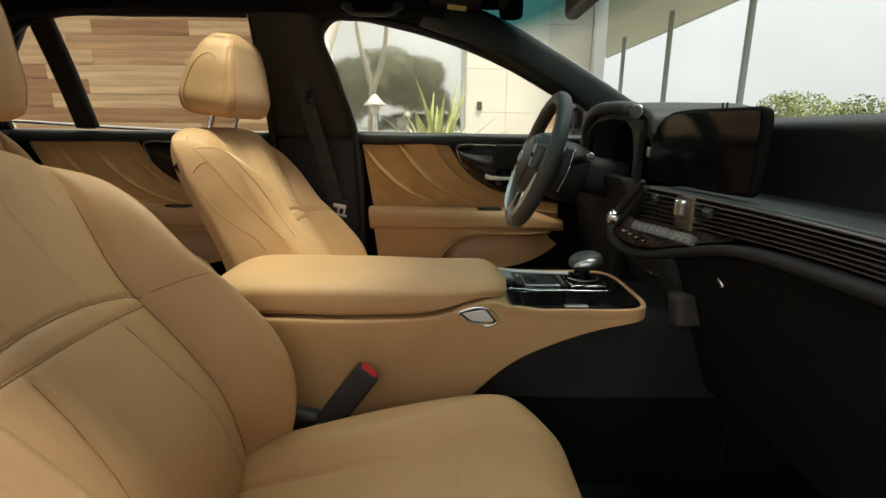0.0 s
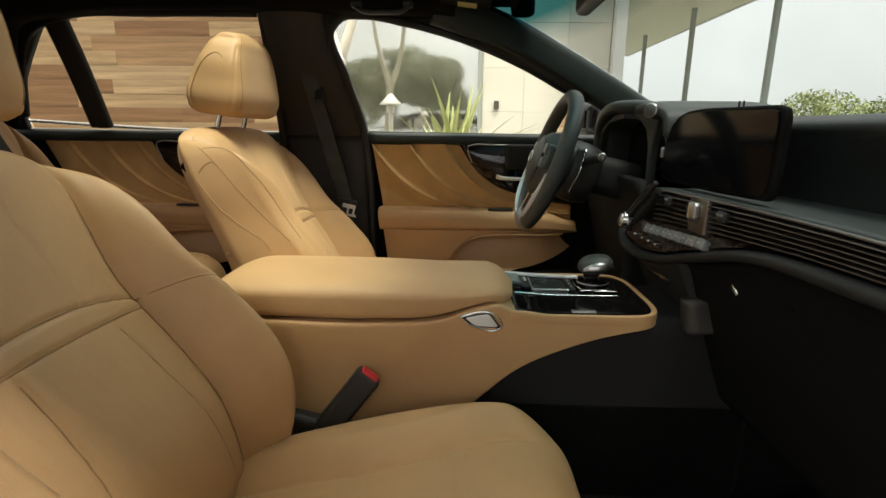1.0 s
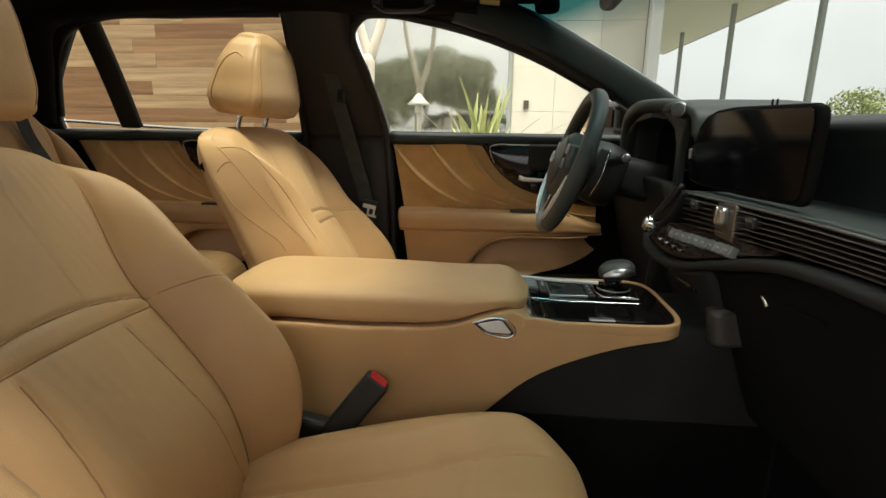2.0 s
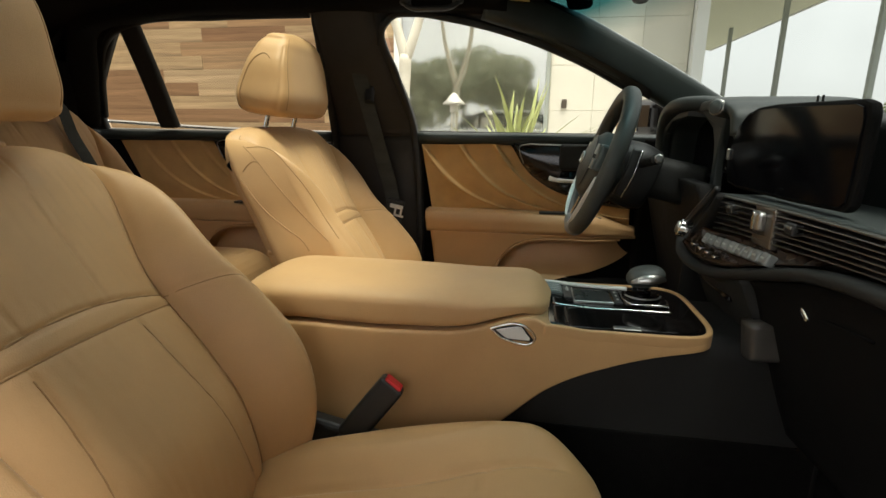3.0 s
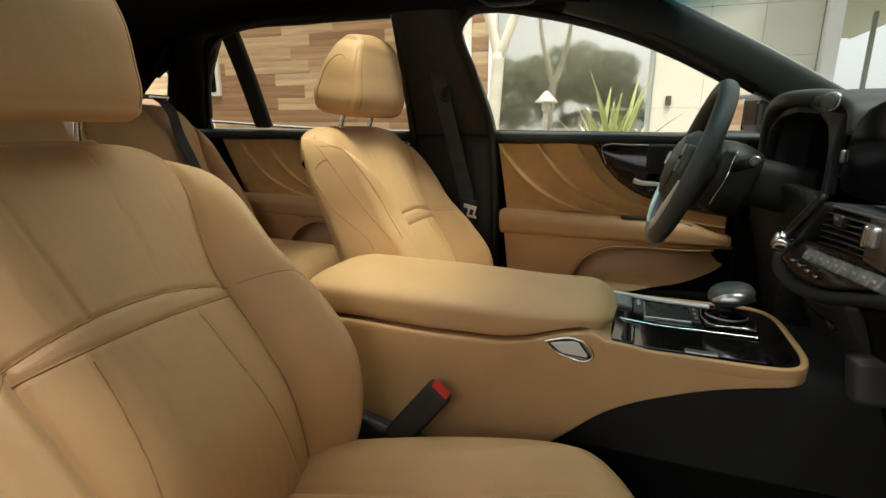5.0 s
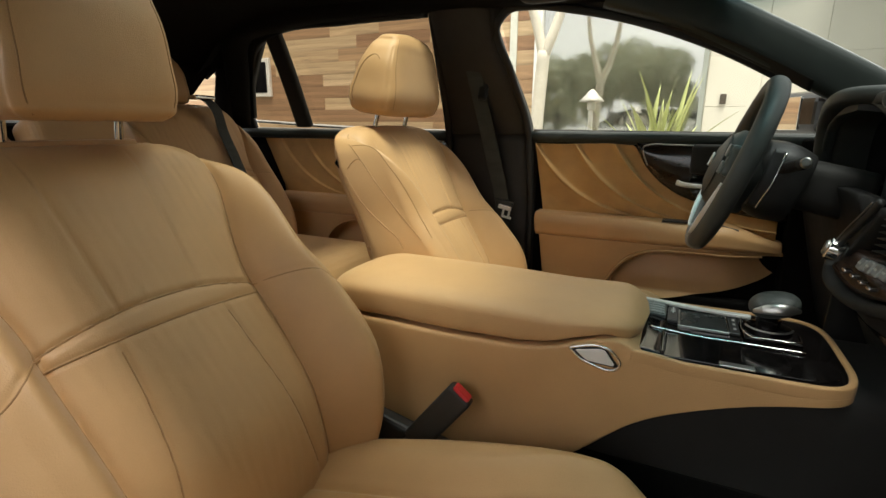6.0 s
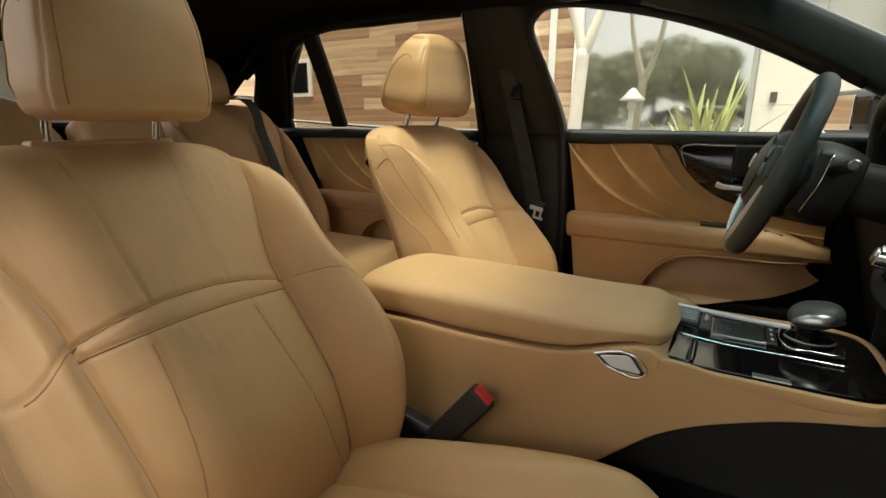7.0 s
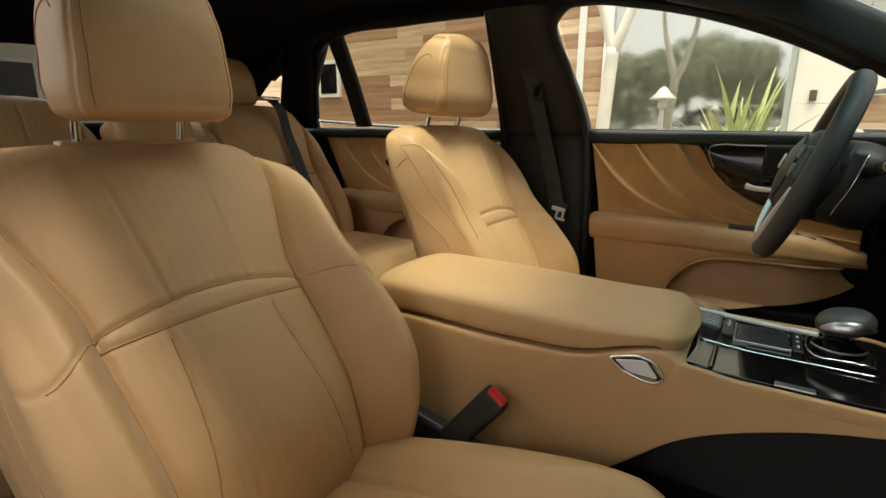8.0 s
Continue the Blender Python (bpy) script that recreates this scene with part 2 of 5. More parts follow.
def rbox(centre, size, bevel=0.004, turn=None, seg=3):
    """A box with rounded edges."""
    bm = bmesh.new()
    bmesh.ops.create_cube(bm, size=1)
    bmesh.ops.scale(bm, vec=size, verts=bm.verts)
    if bevel:
        bmesh.ops.bevel(bm, geom=bm.edges[:], offset=bevel, segments=seg, affect="EDGES", profile=0.5)
    m = Matrix.Translation(centre) @ (turn.to_4x4() if turn else Matrix())
    bmesh.ops.transform(bm, matrix=m, verts=bm.verts)
    me = bpy.data.meshes.new("mesh")
    bm.to_mesh(me)
    bm.free()
    me.polygons.foreach_set("use_smooth", [False] * len(me.polygons))
    return me


def disc(centre, axis, radius, depth, bevel=0.002, sides=32):
    """A round knob with rounded rims, its axis along a vector."""
    r, b, d = radius, bevel, depth / 2
    prof = [(0.001, -d), (r - b, -d), (r - b * 0.3, -d + b * 0.3), (r, -d + b), (r, d - b), (r - b * 0.3, d - b * 0.3), (r - b, d), (0.001, d)]
    a = np.linspace(0, 2 * np.pi, sides, endpoint=False)
    q = Vector(axis).to_track_quat("Z", "Y").to_matrix()
    P = np.array([[tuple(Vector(centre) + q @ Vector((rr * math.cos(t), rr * math.sin(t), z))) for t in a] for rr, z in prof])
    return surf(P, True, True)


def prism(pts, place, depth, bevel=0.0):
    """A flat shape from 2D corners, mapped by place(u, v, w), w from 0 to depth."""
    bm = bmesh.new()
    f = bm.faces.new([bm.verts.new(place(u, v, 0)) for u, v in pts])
    ext = bmesh.ops.extrude_face_region(bm, geom=[f])
    vs = [g for g in ext["geom"] if isinstance(g, bmesh.types.BMVert)]
    d = Vector(place(0, 0, depth)) - Vector(place(0, 0, 0))
    bmesh.ops.translate(bm, vec=d, verts=vs)
    bmesh.ops.recalc_face_normals(bm, faces=bm.faces[:])
    if bevel:
        bmesh.ops.bevel(bm, geom=bm.edges[:], offset=bevel, segments=2, affect="EDGES", profile=0.5)
    me = bpy.data.meshes.new("mesh")
    bm.to_mesh(me)
    bm.free()
    return me


def thing(name, label, category, at=(0, 0, 0), group="", kind=""):
    ob = new(name)
    ob.empty_display_size = 0.05
    ob.matrix_basis = Matrix.Translation(at)
    return tagged(ob, label, category, group, kind)


def part(name, me, mat, parent, label=""):
    """One mesh object under a thing or under a part; its mesh is in world metres."""
    ob = new(name, me)
    if not me.materials:
        me.materials.append(mat)
    ob.parent = parent
    if parent.data is None:
        ob.matrix_parent_inverse = parent.matrix_basis.inverted()
    return tagged(ob, label) if label else ob


def solid(name, me, mat, label, category, kind="", group=""):
    """A thing of one mesh."""
    ob = new(name, me)
    me.materials.append(mat)
    return tagged(ob, label, category, group, kind)


def pane(ob):
    ob.visible_shadow = False
    return ob


# ---- car body ----
def y_side(z):
    """The inner side of the cabin leans inwards above the belt line."""
    return np.where(z > 0.945, 0.80 - (z - 0.945) * 0.5, 0.80)


def side_patch(x0, x1, z, bulge=0.0, inset=0.0, n=24):
    """A grid on the side of the cabin between two edges given along the heights z."""
    u = np.linspace(0, 1, n)
    X = x0[:, None] + (x1 - x0)[:, None] * u
    Z = np.repeat(z[:, None], n, 1)
    Y = y_side(Z) - inset - bulge * (1 - (2 * u - 1) ** 4)
    return np.stack([X, Y, Z], 2)


body = thing("car_body", "black-lined cabin shell of a silver saloon car", "car", (0, 0, 0.15), kind="structure")
part("a_pillar", sweep([(-0.06, 0.60, 1.312), (0.15, 0.635, 1.245), (0.33, 0.655, 1.155), (0.50, 0.672, 1.062), (0.78, 0.71, 0.90)], 0.06, 0.105, p=3), belt_trim, body, "dark vinyl windscreen pillar trim")
part("pillar_edge", sweep([(-0.03, 0.63, 1.362), (0.181, 0.665, 1.295), (0.361, 0.685, 1.205), (0.531, 0.702, 1.112), (0.811, 0.74, 0.95)], 0.008, 0.008, n=40), silver_paint, body, "thin bright edge of the windscreen frame")
part("roof_rail", sweep([(0.0, 0.60, 1.315), (-0.4, 0.595, 1.328), (-0.75, 0.585, 1.33), (-1.15, 0.57, 1.315), (-1.36, 0.57, 1.275), (-1.47, 0.655, 1.14), (-1.57, 0.74, 0.97)], 0.09, 0.075, p=3), headlining, body)
zz = np.linspace(0.93, 1.32, 30)
part("b_pillar", plate(side_patch(np.full(30, -0.60), -0.305 - 0.085 * step(0.93, 1.30, zz), zz, 0.03, 0.015), (0, 0.03, 0)), pillar_mat, body)
zz = np.linspace(0.18, 0.932, 30)
part("lower_pillar", plate(side_patch(np.full(30, -0.60), np.full(30, -0.285), zz, 0.035, 0.005), (0, 0.03, 0)), pillar_mat, body)
part("pillar_seal", sweep([(-0.292, 0.772, 0.40), (-0.298, 0.772, 0.80), (-0.312, 0.768, 0.95), (-0.352, 0.69, 1.12), (-0.378, 0.632, 1.255), (-0.345, 0.622, 1.284), (-0.28, 0.62, 1.289), (-0.15, 0.623, 1.269), (-0.03, 0.63, 1.241), (0.077, 0.637, 1.207), (0.215, 0.655, 1.152), (0.37, 0.682, 1.074)], 0.022, 0.020, (0, 1, 0), 140, 3), rubber, body)
part("pillar_seal", sweep([(-0.605, 0.765, 0.40), (-0.60, 0.772, 0.94), (-0.592, 0.69, 1.12), (-0.588, 0.615, 1.29)], 0.024, 0.022, (0, 1, 0), 60, 3), rubber, body)
xa = np.linspace(-0.395, 0.42, 80)
edge_z = herm([-0.395, -0.385, -0.363, -0.335, -0.289, -0.15, -0.03, 0.077, 0.215, 0.36, 0.42], [1.20, 1.24, 1.275, 1.286, 1.287, 1.266, 1.239, 1.205, 1.150, 1.076, 1.042])(xa)
part("window_frame", plate(np.array([[(x, 0.632 + 0.05 * max(0, x) - 0.03 * v, e + (0.085 - 0.06 * step(-0.08, 0.16, x)) * v) for v in np.linspace(0, 1, 8)] for x, e in zip(xa, edge_z)]), (0, 0.02, 0.004)), soft_black, body, "black window frame trim")
yy = np.linspace(-0.64, 0.64, 41)
xx = np.linspace(0.20, -1.62, 60)
arch = 1 - (yy / 0.66) ** 2
R = np.array([[(x - 0.06 * a * (1 if x > 0 else 0), y, 1.315 + 0.05 * a - 0.14 * max(0, (-1.0 - x) / 0.42) ** 2 * 0.6) for y, a in zip(yy, arch)] for x in xx])
# opening cut through both roof skins to let extra light in
hole = (np.abs((yy[:-1] + yy[1:]) / 2 - 0.03) < 0.35)[None] & (np.abs((xx[:-1] + xx[1:]) / 2 + 0.34) < 0.35)[:, None]
part("headlining", plate(R, (0, 0, 0.02), ~hole), headlining, body, "black cloth headlining")
part("outer_roof", plate(R + np.array((0, 0, 0.045)), (0, 0, 0.02), ~hole), silver_paint, body, "silver painted roof skin")
part("header_rail", sweep([(0.20, -0.62, 1.30), (0.16, -0.3, 1.345), (0.15, 0, 1.355), (0.16, 0.3, 1.345), (0.20, 0.60, 1.30)], 0.07, 0.04, p=3), headlining, body)
# floor, sills, bulkhead and the closed side behind the camera
part("floor_carpet", rbox((-0.45, 0, 0.20), (2.9, 1.66, 0.05), 0.01), carpet, body, "black carpet floor")
part("bulkhead", rbox((1.02, 0, 0.55), (0.04, 1.6, 0.75), 0.01), carpet, body)
part("sill", rbox((0.2, -0.86, 0.27), (1.6, 0.14, 0.16), 0.03), silver_paint, body)
part("rear_side_wall", rbox((-1.25, -0.82, 0.56), (1.3, 0.08, 0.76), 0.03), soft_black, body)
part("rear_side_pillar", sweep([(-0.62, -0.80, 0.3), (-0.60, -0.79, 0.95), (-0.58, -0.62, 1.31)], 0.10, 0.06, (0, 1, 0), 30, 3), soft_black, body)
part("roof_rail", sweep([(0.24, -0.62, 1.29), (-0.4, -0.61, 1.328), (-1.15, -0.58, 1.315), (-1.42, -0.56, 1.255), (-1.62, -0.58, 1.12), (-1.85, -0.62, 0.96)], 0.09, 0.075, p=3), headlining, body)
part("a_pillar", sweep([(0.22, -0.62, 1.30), (0.45, -0.655, 1.13), (0.80, -0.71, 0.90)], 0.06, 0.09, p=3), belt_trim, body)
part("rear_corner", plate(np.array([[(-1.40 - 0.42 * t, 0.60 - 0.10 * u * (1 - 0.75 * t), 1.285 - 0.05 * u - 0.28 * t) for u in np.linspace(0, 1, 10)] for t in np.linspace(0, 0.33, 8)]), (0, 0.02, 0.02)), headlining, body)
part("c_pillar", sweep([(-1.50, 0.630, 1.175), (-1.552, 0.652, 1.06), (-1.60, 0.675, 0.94)], 0.075, 0.05, (0, 1, 0.2), 30, 3), headlining, body, "black rear pillar trim")
part("rear_header", prism([(0.36, 1.03), (0.50, 1.055), (0.512, 1.062), (0.628, 1.186), (0.60, 1.25), (0.36, 1.25)], lambda u, v, w: (-1.56 - w, u, v), 0.02, 0.003), headlining, body)
part("parcel_shelf", rbox((-1.95, 0, 0.93), (0.75, 1.24, 0.06), 0.02), headlining, body)
part("boot_wall", rbox((-1.72, 0, 0.56), (0.06, 1.5, 0.72), 0.02), carpet, body)
part("side_liner", rbox((-1.3, 0.83, 0.56), (1.5, 0.04, 0.76), 0.005), black_plastic, body)
part("foot_liner", rbox((0.72, 0.79, 0.55), (0.56, 0.08, 0.76), 0.01), carpet, body)
part("centre_tunnel", rbox((0.55, 0.02, 0.40), (0.5, 0.24, 0.36), 0.04), carpet, body)
# bonnet and outer flank
B = np.array([[(x, y, 0.985 - 0.10 * ((x - 0.95) / 1.15) ** 2 - 0.06 * (y / 0.85) ** 4) for y in np.linspace(-0.85, 0.85, 30)] for x in np.linspace(0.98, 2.15, 24)])
part("bonnet", plate(B, (0, 0, -0.03)), silver_paint, body, "silver painted bonnet")
for sy in (1, -1):
    part("front_wing", plate(np.array([[(x, sy * (0.86 + 0.05 * math.sin(v * 3)), 0.92 - 0.07 * v * v - 0.55 * v) for v in np.linspace(0, 1, 12)] for x in np.linspace(0.78, 2.15, 20)]), (0, -0.02 * sy, 0)), silver_paint, body, "silver painted wing")
    for wx in (1.42, -1.78):
        wheel_c = Vector((wx, 0.85 * sy, 0.335))
        wh = part("wheel", disc(wheel_c, (0, sy, 0), 0.225, 0.17, 0.01), satin, body, "silver alloy wheel")
        c, s = ring(20, 3.0)
        part("tyre", surf(np.array([[(wx + (0.275 + 0.06 * cc) * math.cos(t), 0.85 * sy + 0.105 * ss, 0.335 + (0.275 + 0.06 * cc) * math.sin(t)) for cc, ss in zip(c, s)] for t in np.linspace(0, 2 * np.pi, 49)]), True), rubber, wh, "black rubber tyre")
        for i in range(5):
            t = 2 * math.pi * i / 5
            part("spoke", sweep([(wx + r * math.cos(t), (0.94 + 0.004 * math.cos(r * 20)) * sy, 0.335 + r * math.sin(t)) for r in (0.03, 0.12, 0.215)], 0.045, 0.02, (0, 1, 0), 10, 4), chrome, wh)
part("rear_quarter", plate(np.array([[(x, -0.885 - 0.05 * math.sin(0.3 + 2.6 * v), 0.93 - 0.65 * v) for v in np.linspace(0, 1, 14)] for x in np.linspace(-2.70, -0.56, 24)]), (0, 0.02, 0)), silver_paint, body, "silver painted flank")
part("boot_lid", plate(np.array([[(x, y, 0.975 - 0.05 * ((x + 2.0) / 0.75) ** 2 - 0.06 * (y / 0.88) ** 4) for y in np.linspace(-0.88, 0.88, 26)] for x in np.linspace(-2.0, -2.75, 16)]), (0, 0, -0.02)), silver_paint, body, "silver painted boot lid")
part("tail_panel", plate(np.array([[(-2.75 - 0.05 * math.sin(v * 3.0) + 0.08 * (y / 0.88) ** 4, y, 0.915 - 0.45 * v) for y in np.linspace(-0.88, 0.88, 20)] for v in np.linspace(0, 1, 12)]), (0.02, 0, 0)), silver_paint, body)
part("rear_bumper", rbox((-2.72, 0, 0.40), (0.16, 1.74, 0.34), 0.06, None, 5), silver_paint, body)
part("front_bumper", rbox((2.18, 0, 0.52), (0.20, 1.74, 0.62), 0.08, None, 5), silver_paint, body)
part("door_skin", plate(np.array([[(x, 0.885 + 0.05 * math.sin(0.3 + 2.6 * v), 0.93 - 0.65 * v) for v in np.linspace(0, 1, 14)] for x in np.linspace(-2.70, 0.78, 30)]), (0, -0.02, 0)), silver_paint, body, "silver painted flank")
part("outer_belt_strip", sweep([(-1.62, 0.86, 0.975), (-1.0, 0.875, 0.945), (-0.3, 0.885, 0.935), (0.55, 0.88, 0.935)], 0.02, 0.014), chrome, body, "bright belt-line strip")

# ---- windows ----
win = thing("windscreen", "clear raked car windscreen with a green shade band", "window", (0.9, 0, 0.97), kind="structure")
WS = np.array([[(0.17 - 0.15 * abs(y / 0.7) ** 3 + (0.80 + 0.05) * t, y * (0.98 + 0.10 * t), 1.335 - 0.015 * (y / 0.6) ** 2 - 0.37 * t - 0.03 * math.sin(math.pi * t) * 0) for y in np.linspace(-0.74, 0.74, 30)] for t in np.linspace(0, 1, 24)])
part("pane", surf(WS[7:]), screen_glass, win)
part("shade_band", surf(WS[:8]), tint_glass, win, "blue-green tinted shade band")
# an added roof opening, out of view, that lights lid and seats
roof_opening = thing("added_roof_opening", "unseen glass roof opening added to let light into the cabin", "window", (-0.34, 0, 1.36), kind="structure")
inner = (np.abs(yy - 0.03) < 0.39)[None] & (np.abs(xx + 0.34) < 0.39)[:, None]
part("pane", surf(R + np.array((0, 0, 0.066)), keep=(inner[:-1, :-1] & inner[1:, 1:])), roof_glass, roof_opening)
part("opening_trim", sweep([(x, y + 0.03, 1.34 + 0.05 * (1 - (y / 0.66) ** 2)) for x, y in ((0.01, 0.28), (0.01, -0.28), (-0.02, -0.35), (-0.66, -0.35), (-0.69, -0.28), (-0.69, 0.28), (-0.66, 0.35), (-0.02, 0.35), (0.01, 0.28))], 0.012, 0.05, n=160, p=4), headlining, roof_opening)
sidew = thing("side_window", "front door window with curved top edge", "window", (0, 0.8, 0.94), kind="structure")
zz = np.linspace(0.935, 1.30, 20)
part("pane", surf(side_patch(-0.32 - 0.06 * (zz - 0.935) / 0.36, 0.62 - 0.50 * ((zz - 0.935) / 0.36) ** 0.9, zz, 0, -0.005)), side_glass, sidew)
rearw = thing("side_window", "rear door window behind the dark pillar", "window", (-0.9, 0.8, 0.94), kind="structure")
part("pane", surf(side_patch(np.full(20, -1.52), np.full(20, -0.592), zz, 0, -0.005)), privacy_glass, rearw)
part("divider_bar", sweep([(-1.247, 0.775, 0.955), (-1.242, 0.70, 1.12), (-1.235, 0.60, 1.31)], 0.075, 0.03, (0, 1, 0.3), 30, 4), soft_black, rearw, "black upright window divider")
part("corner_trim", plate(side_patch(np.full(20, -1.625), -1.53 + 0.02 * step(0.95, 1.04, zz) + 0.25 * np.clip((zz - 1.03) / 0.27, 0, 1) ** 1.15, zz, 0.01, 0.012), (0, 0.02, 0)), soft_black, rearw)
part("top_seal", sweep([(-1.51, 0.765, 0.99), (-1.435, 0.70, 1.135), (-1.33, 0.635, 1.245), (-1.22, 0.607, 1.277), (-0.9, 0.60, 1.29), (-0.6, 0.60, 1.29)], 0.02, 0.02, (0, 1, 0), 60, 3), rubber, rearw)
rear_glass = thing("rear_window", "wide sloping rear window", "window", (-1.8, 0, 0.97), kind="structure")
pane(part("pane", surf(np.array([[(-1.45 - 0.55 * t, y, 1.30 - 0.02 * abs(y) - 0.33 * t) for y in np.linspace(-0.6 - 0.1 * t, 0.6 + 0.1 * t, 12)] for t in np.linspace(0, 1, 8)])), side_glass, rear_glass))


# ---- seats ----
def turned(P, cy, recline, dx, dz=0.0):
    """Seat places: turned about the hip and set at their place across the car."""
    P = np.array(P, float)
    a = radians(recline)
    x, z = P[..., 0] + 0.45, P[..., 2] - 0.45
    return np.stack([-0.45 + dx + x * math.cos(a) + z * math.sin(a), cy + P[..., 1], 0.45 + dz + z * math.cos(a) - x * math.sin(a)], -1)


def padded(front, back, width, relief, sign, nv, R=0.05, nf=221, ns=16):
    """An upholstered block: a front line and a back line in the seat's middle plane, half widths along it, and a relief on the front."""
    k = np.linspace(0, len(front) - 1, nv)
    idx = np.arange(len(front))
    C = np.stack([herm(idx, [p[0] for p in front])(k), herm(idx, [p[1] for p in front])(k)], 1)
    B = np.stack([herm(idx, [p[0] for p in back])(k), herm(idx, [p[1] for p in back])(k)], 1)
    W = herm(idx, width)(k)
    T = np.gradient(C, axis=0)
    T /= np.linalg.norm(T, axis=1)[:, None]
    N = sign * np.stack([T[:, 1], -T[:, 0]], 1)
    D = B - C
    L = np.maximum(np.linalg.norm(D, axis=1), 1e-4)
    D = D / L[:, None]
    s = np.sin(np.linspace(-1, 1, nf) * np.pi / 2) * W[:, None]
    r = np.minimum(R, np.minimum(L * 0.5, W * 0.5))[:, None]
    e = np.clip((np.abs(s) - (W[:, None] - r)) / r, 0, 1)
    inset = r * (1 - np.sqrt(np.maximum(0, 1 - e * e)))
    H = relief(s, C[:, 0][:, None] + 0 * s, C[:, 1][:, None] + 0 * s, k[:, None] + 0 * s)
    F = C[:, None] + D[:, None] * inset[..., None] + N[:, None] * H[..., None]
    front_part = np.stack([F[..., 0], s, F[..., 1]], 2)
    q = np.linspace(0, 1, ns + 2)[1:-1]
    right = F[:, -1:, :] + (B[:, None] - F[:, -1:, :]) * q[None, :, None]
    left = F[:, :1, :] + (B[:, None] - F[:, :1, :]) * q[::-1][None, :, None]
    wq = 1 + 0.02 * np.sin(q * np.pi) - 0.10 * step(0.75, 1, q)
    nb = 24
    sb = np.linspace(1, -1, nb)
    Bk = np.repeat(B[:, None], nb, 1)
    P = np.concatenate([front_part,
                        np.stack([right[..., 0], W[:, None] * wq, right[..., 1]], 2),
                        np.stack([Bk[..., 0], W[:, None] * sb * 0.9, Bk[..., 1]], 2),
                        np.stack([left[..., 0], -W[:, None] * wq[::-1], left[..., 1]], 2)], 1)
    return P, s, C, k, nf, ns, nb


def groove(d, depth=0.006, half=0.0045):
    return -depth * np.exp(-(d / half) ** 2)


BACK_FRONT = [(-0.33, 0.36), (-0.325, 0.43), (-0.356, 0.53), (-0.418, 0.62), (-0.485, 0.70), (-0.546, 0.785), (-0.594, 0.852), (-0.626, 0.897), (-0.655, 0.921), (-0.686, 0.928)]
BACK_BACK = [(-0.46, 0.36), (-0.485, 0.43), (-0.525, 0.53), (-0.565, 0.62), (-0.612, 0.70), (-0.668, 0.785), (-0.703, 0.852), (-0.716, 0.897), (-0.710, 0.921), (-0.690, 0.929)]
BACK_WIDTH = [0.20, 0.235, 0.264, 0.265, 0.247, 0.240, 0.228, 0.203, 0.166, 0.10]
BACK_BOLSTER = herm(np.arange(10), [0.02, 0.06, 0.098, 0.092, 0.070, 0.042, 0.022, 0.010, 0.003, 0.0])


def seam_side(z):
    return np.where(z < 0.70, 0.163 - 0.012 * step(0.70, 0.45, z), 0.163 + 0.056 * step(0.70, 0.90, z))


WING_FULL = herm(np.arange(10), [0.02, 0.06, 0.093, 0.090, 0.078, 0.063, 0.046, 0.026, 0.009, 0.0])
WING_TALL = herm(np.arange(10), [0.02, 0.06, 0.098, 0.094, 0.088, 0.086, 0.077, 0.054, 0.016, 0.0])
WING_SOFT = herm(np.arange(10), [0.02, 0.06, 0.088, 0.070, 0.046, 0.032, 0.022, 0.012, 0.004, 0.0])


def back_relief(s, x, z, k, bolster, crossed=1.0):
    a = np.abs(s)
    s1 = seam_side(z)
    near, away = bolster
    h = np.where(s < 0, near(k), away(k)) * step(s1 - 0.01, s1 + 0.06, a)
    h = h + 0.010 * np.sin(np.clip((a - s1) / 0.08, 0, 1) * np.pi) * step(0.92, 0.86, z)
    fade = step(0.925, 0.895, z)
    inside = step(s1 + 0.004, s1 - 0.004, a)
    h = h + groove(a - s1, 0.009, 0.006) * fade
    # the two lines of the cross band
    top = 0.696 + 0.018 * (1 - np.clip(a / 0.165, 0, 1) ** 2)
    low = 0.682 + 0.002 * (1 - np.clip(a / 0.165, 0, 1) ** 2)
    h = h + inside * (groove(z - top, 0.005, 0.0035) + groove(z - low, 0.003, 0.003))
    h = h + inside * 0.0018 * np.exp(-((z - (top + low) / 2) / 0.014) ** 2)
    # crossing from the band to the edge of the wing
    cross = z - (0.697 - 0.060 * step(s1 - 0.01, s1 + 0.11, a))
    h = h + (1 - inside) * groove(cross, 0.0035, 0.0035) * np.where(s < 0, crossed, 1.0)
    # long stitched lines of the lower and the upper panel
    lo = 0.083 + 0.045 * np.clip((0.682 - z) / 0.30, 0, 1) ** 1.4
    h = h + groove(a - lo, 0.0035, 0.003) * step(0.684, 0.678, z)
    up = 0.062 + 0.016 * np.clip((z - 0.72) / 0.2, 0, 1)
    h = h + groove(a - up, 0.003, 0.003) * step(top - 0.002, top + 0.006, z) * fade
    # soft upright ripples of the perforated panels
    lane = np.round(s / 0.019)
    h = h + inside * (np.abs(z - (top + low) / 2) > 0.02) * 0.00045 * np.cos(2 * np.pi * s / 0.019 + 0.9 * np.sin(z * 41 + lane)) * (0.55 + 0.45 * np.sin(z * 2 * np.pi / 0.075 + lane * 2.4)) * step(0.925, 0.88, z)
    # gentle fullness of the panels
    h = h + 0.016 * np.cos(np.clip(a / 0.165, 0, 1) * np.pi / 2) * step(0.40, 0.55, z) * step(0.94, 0.86, z)
    return h


DRIVER_WIDTH = [0.20, 0.235, 0.264, 0.268, 0.262, 0.262, 0.252, 0.224, 0.178, 0.10]


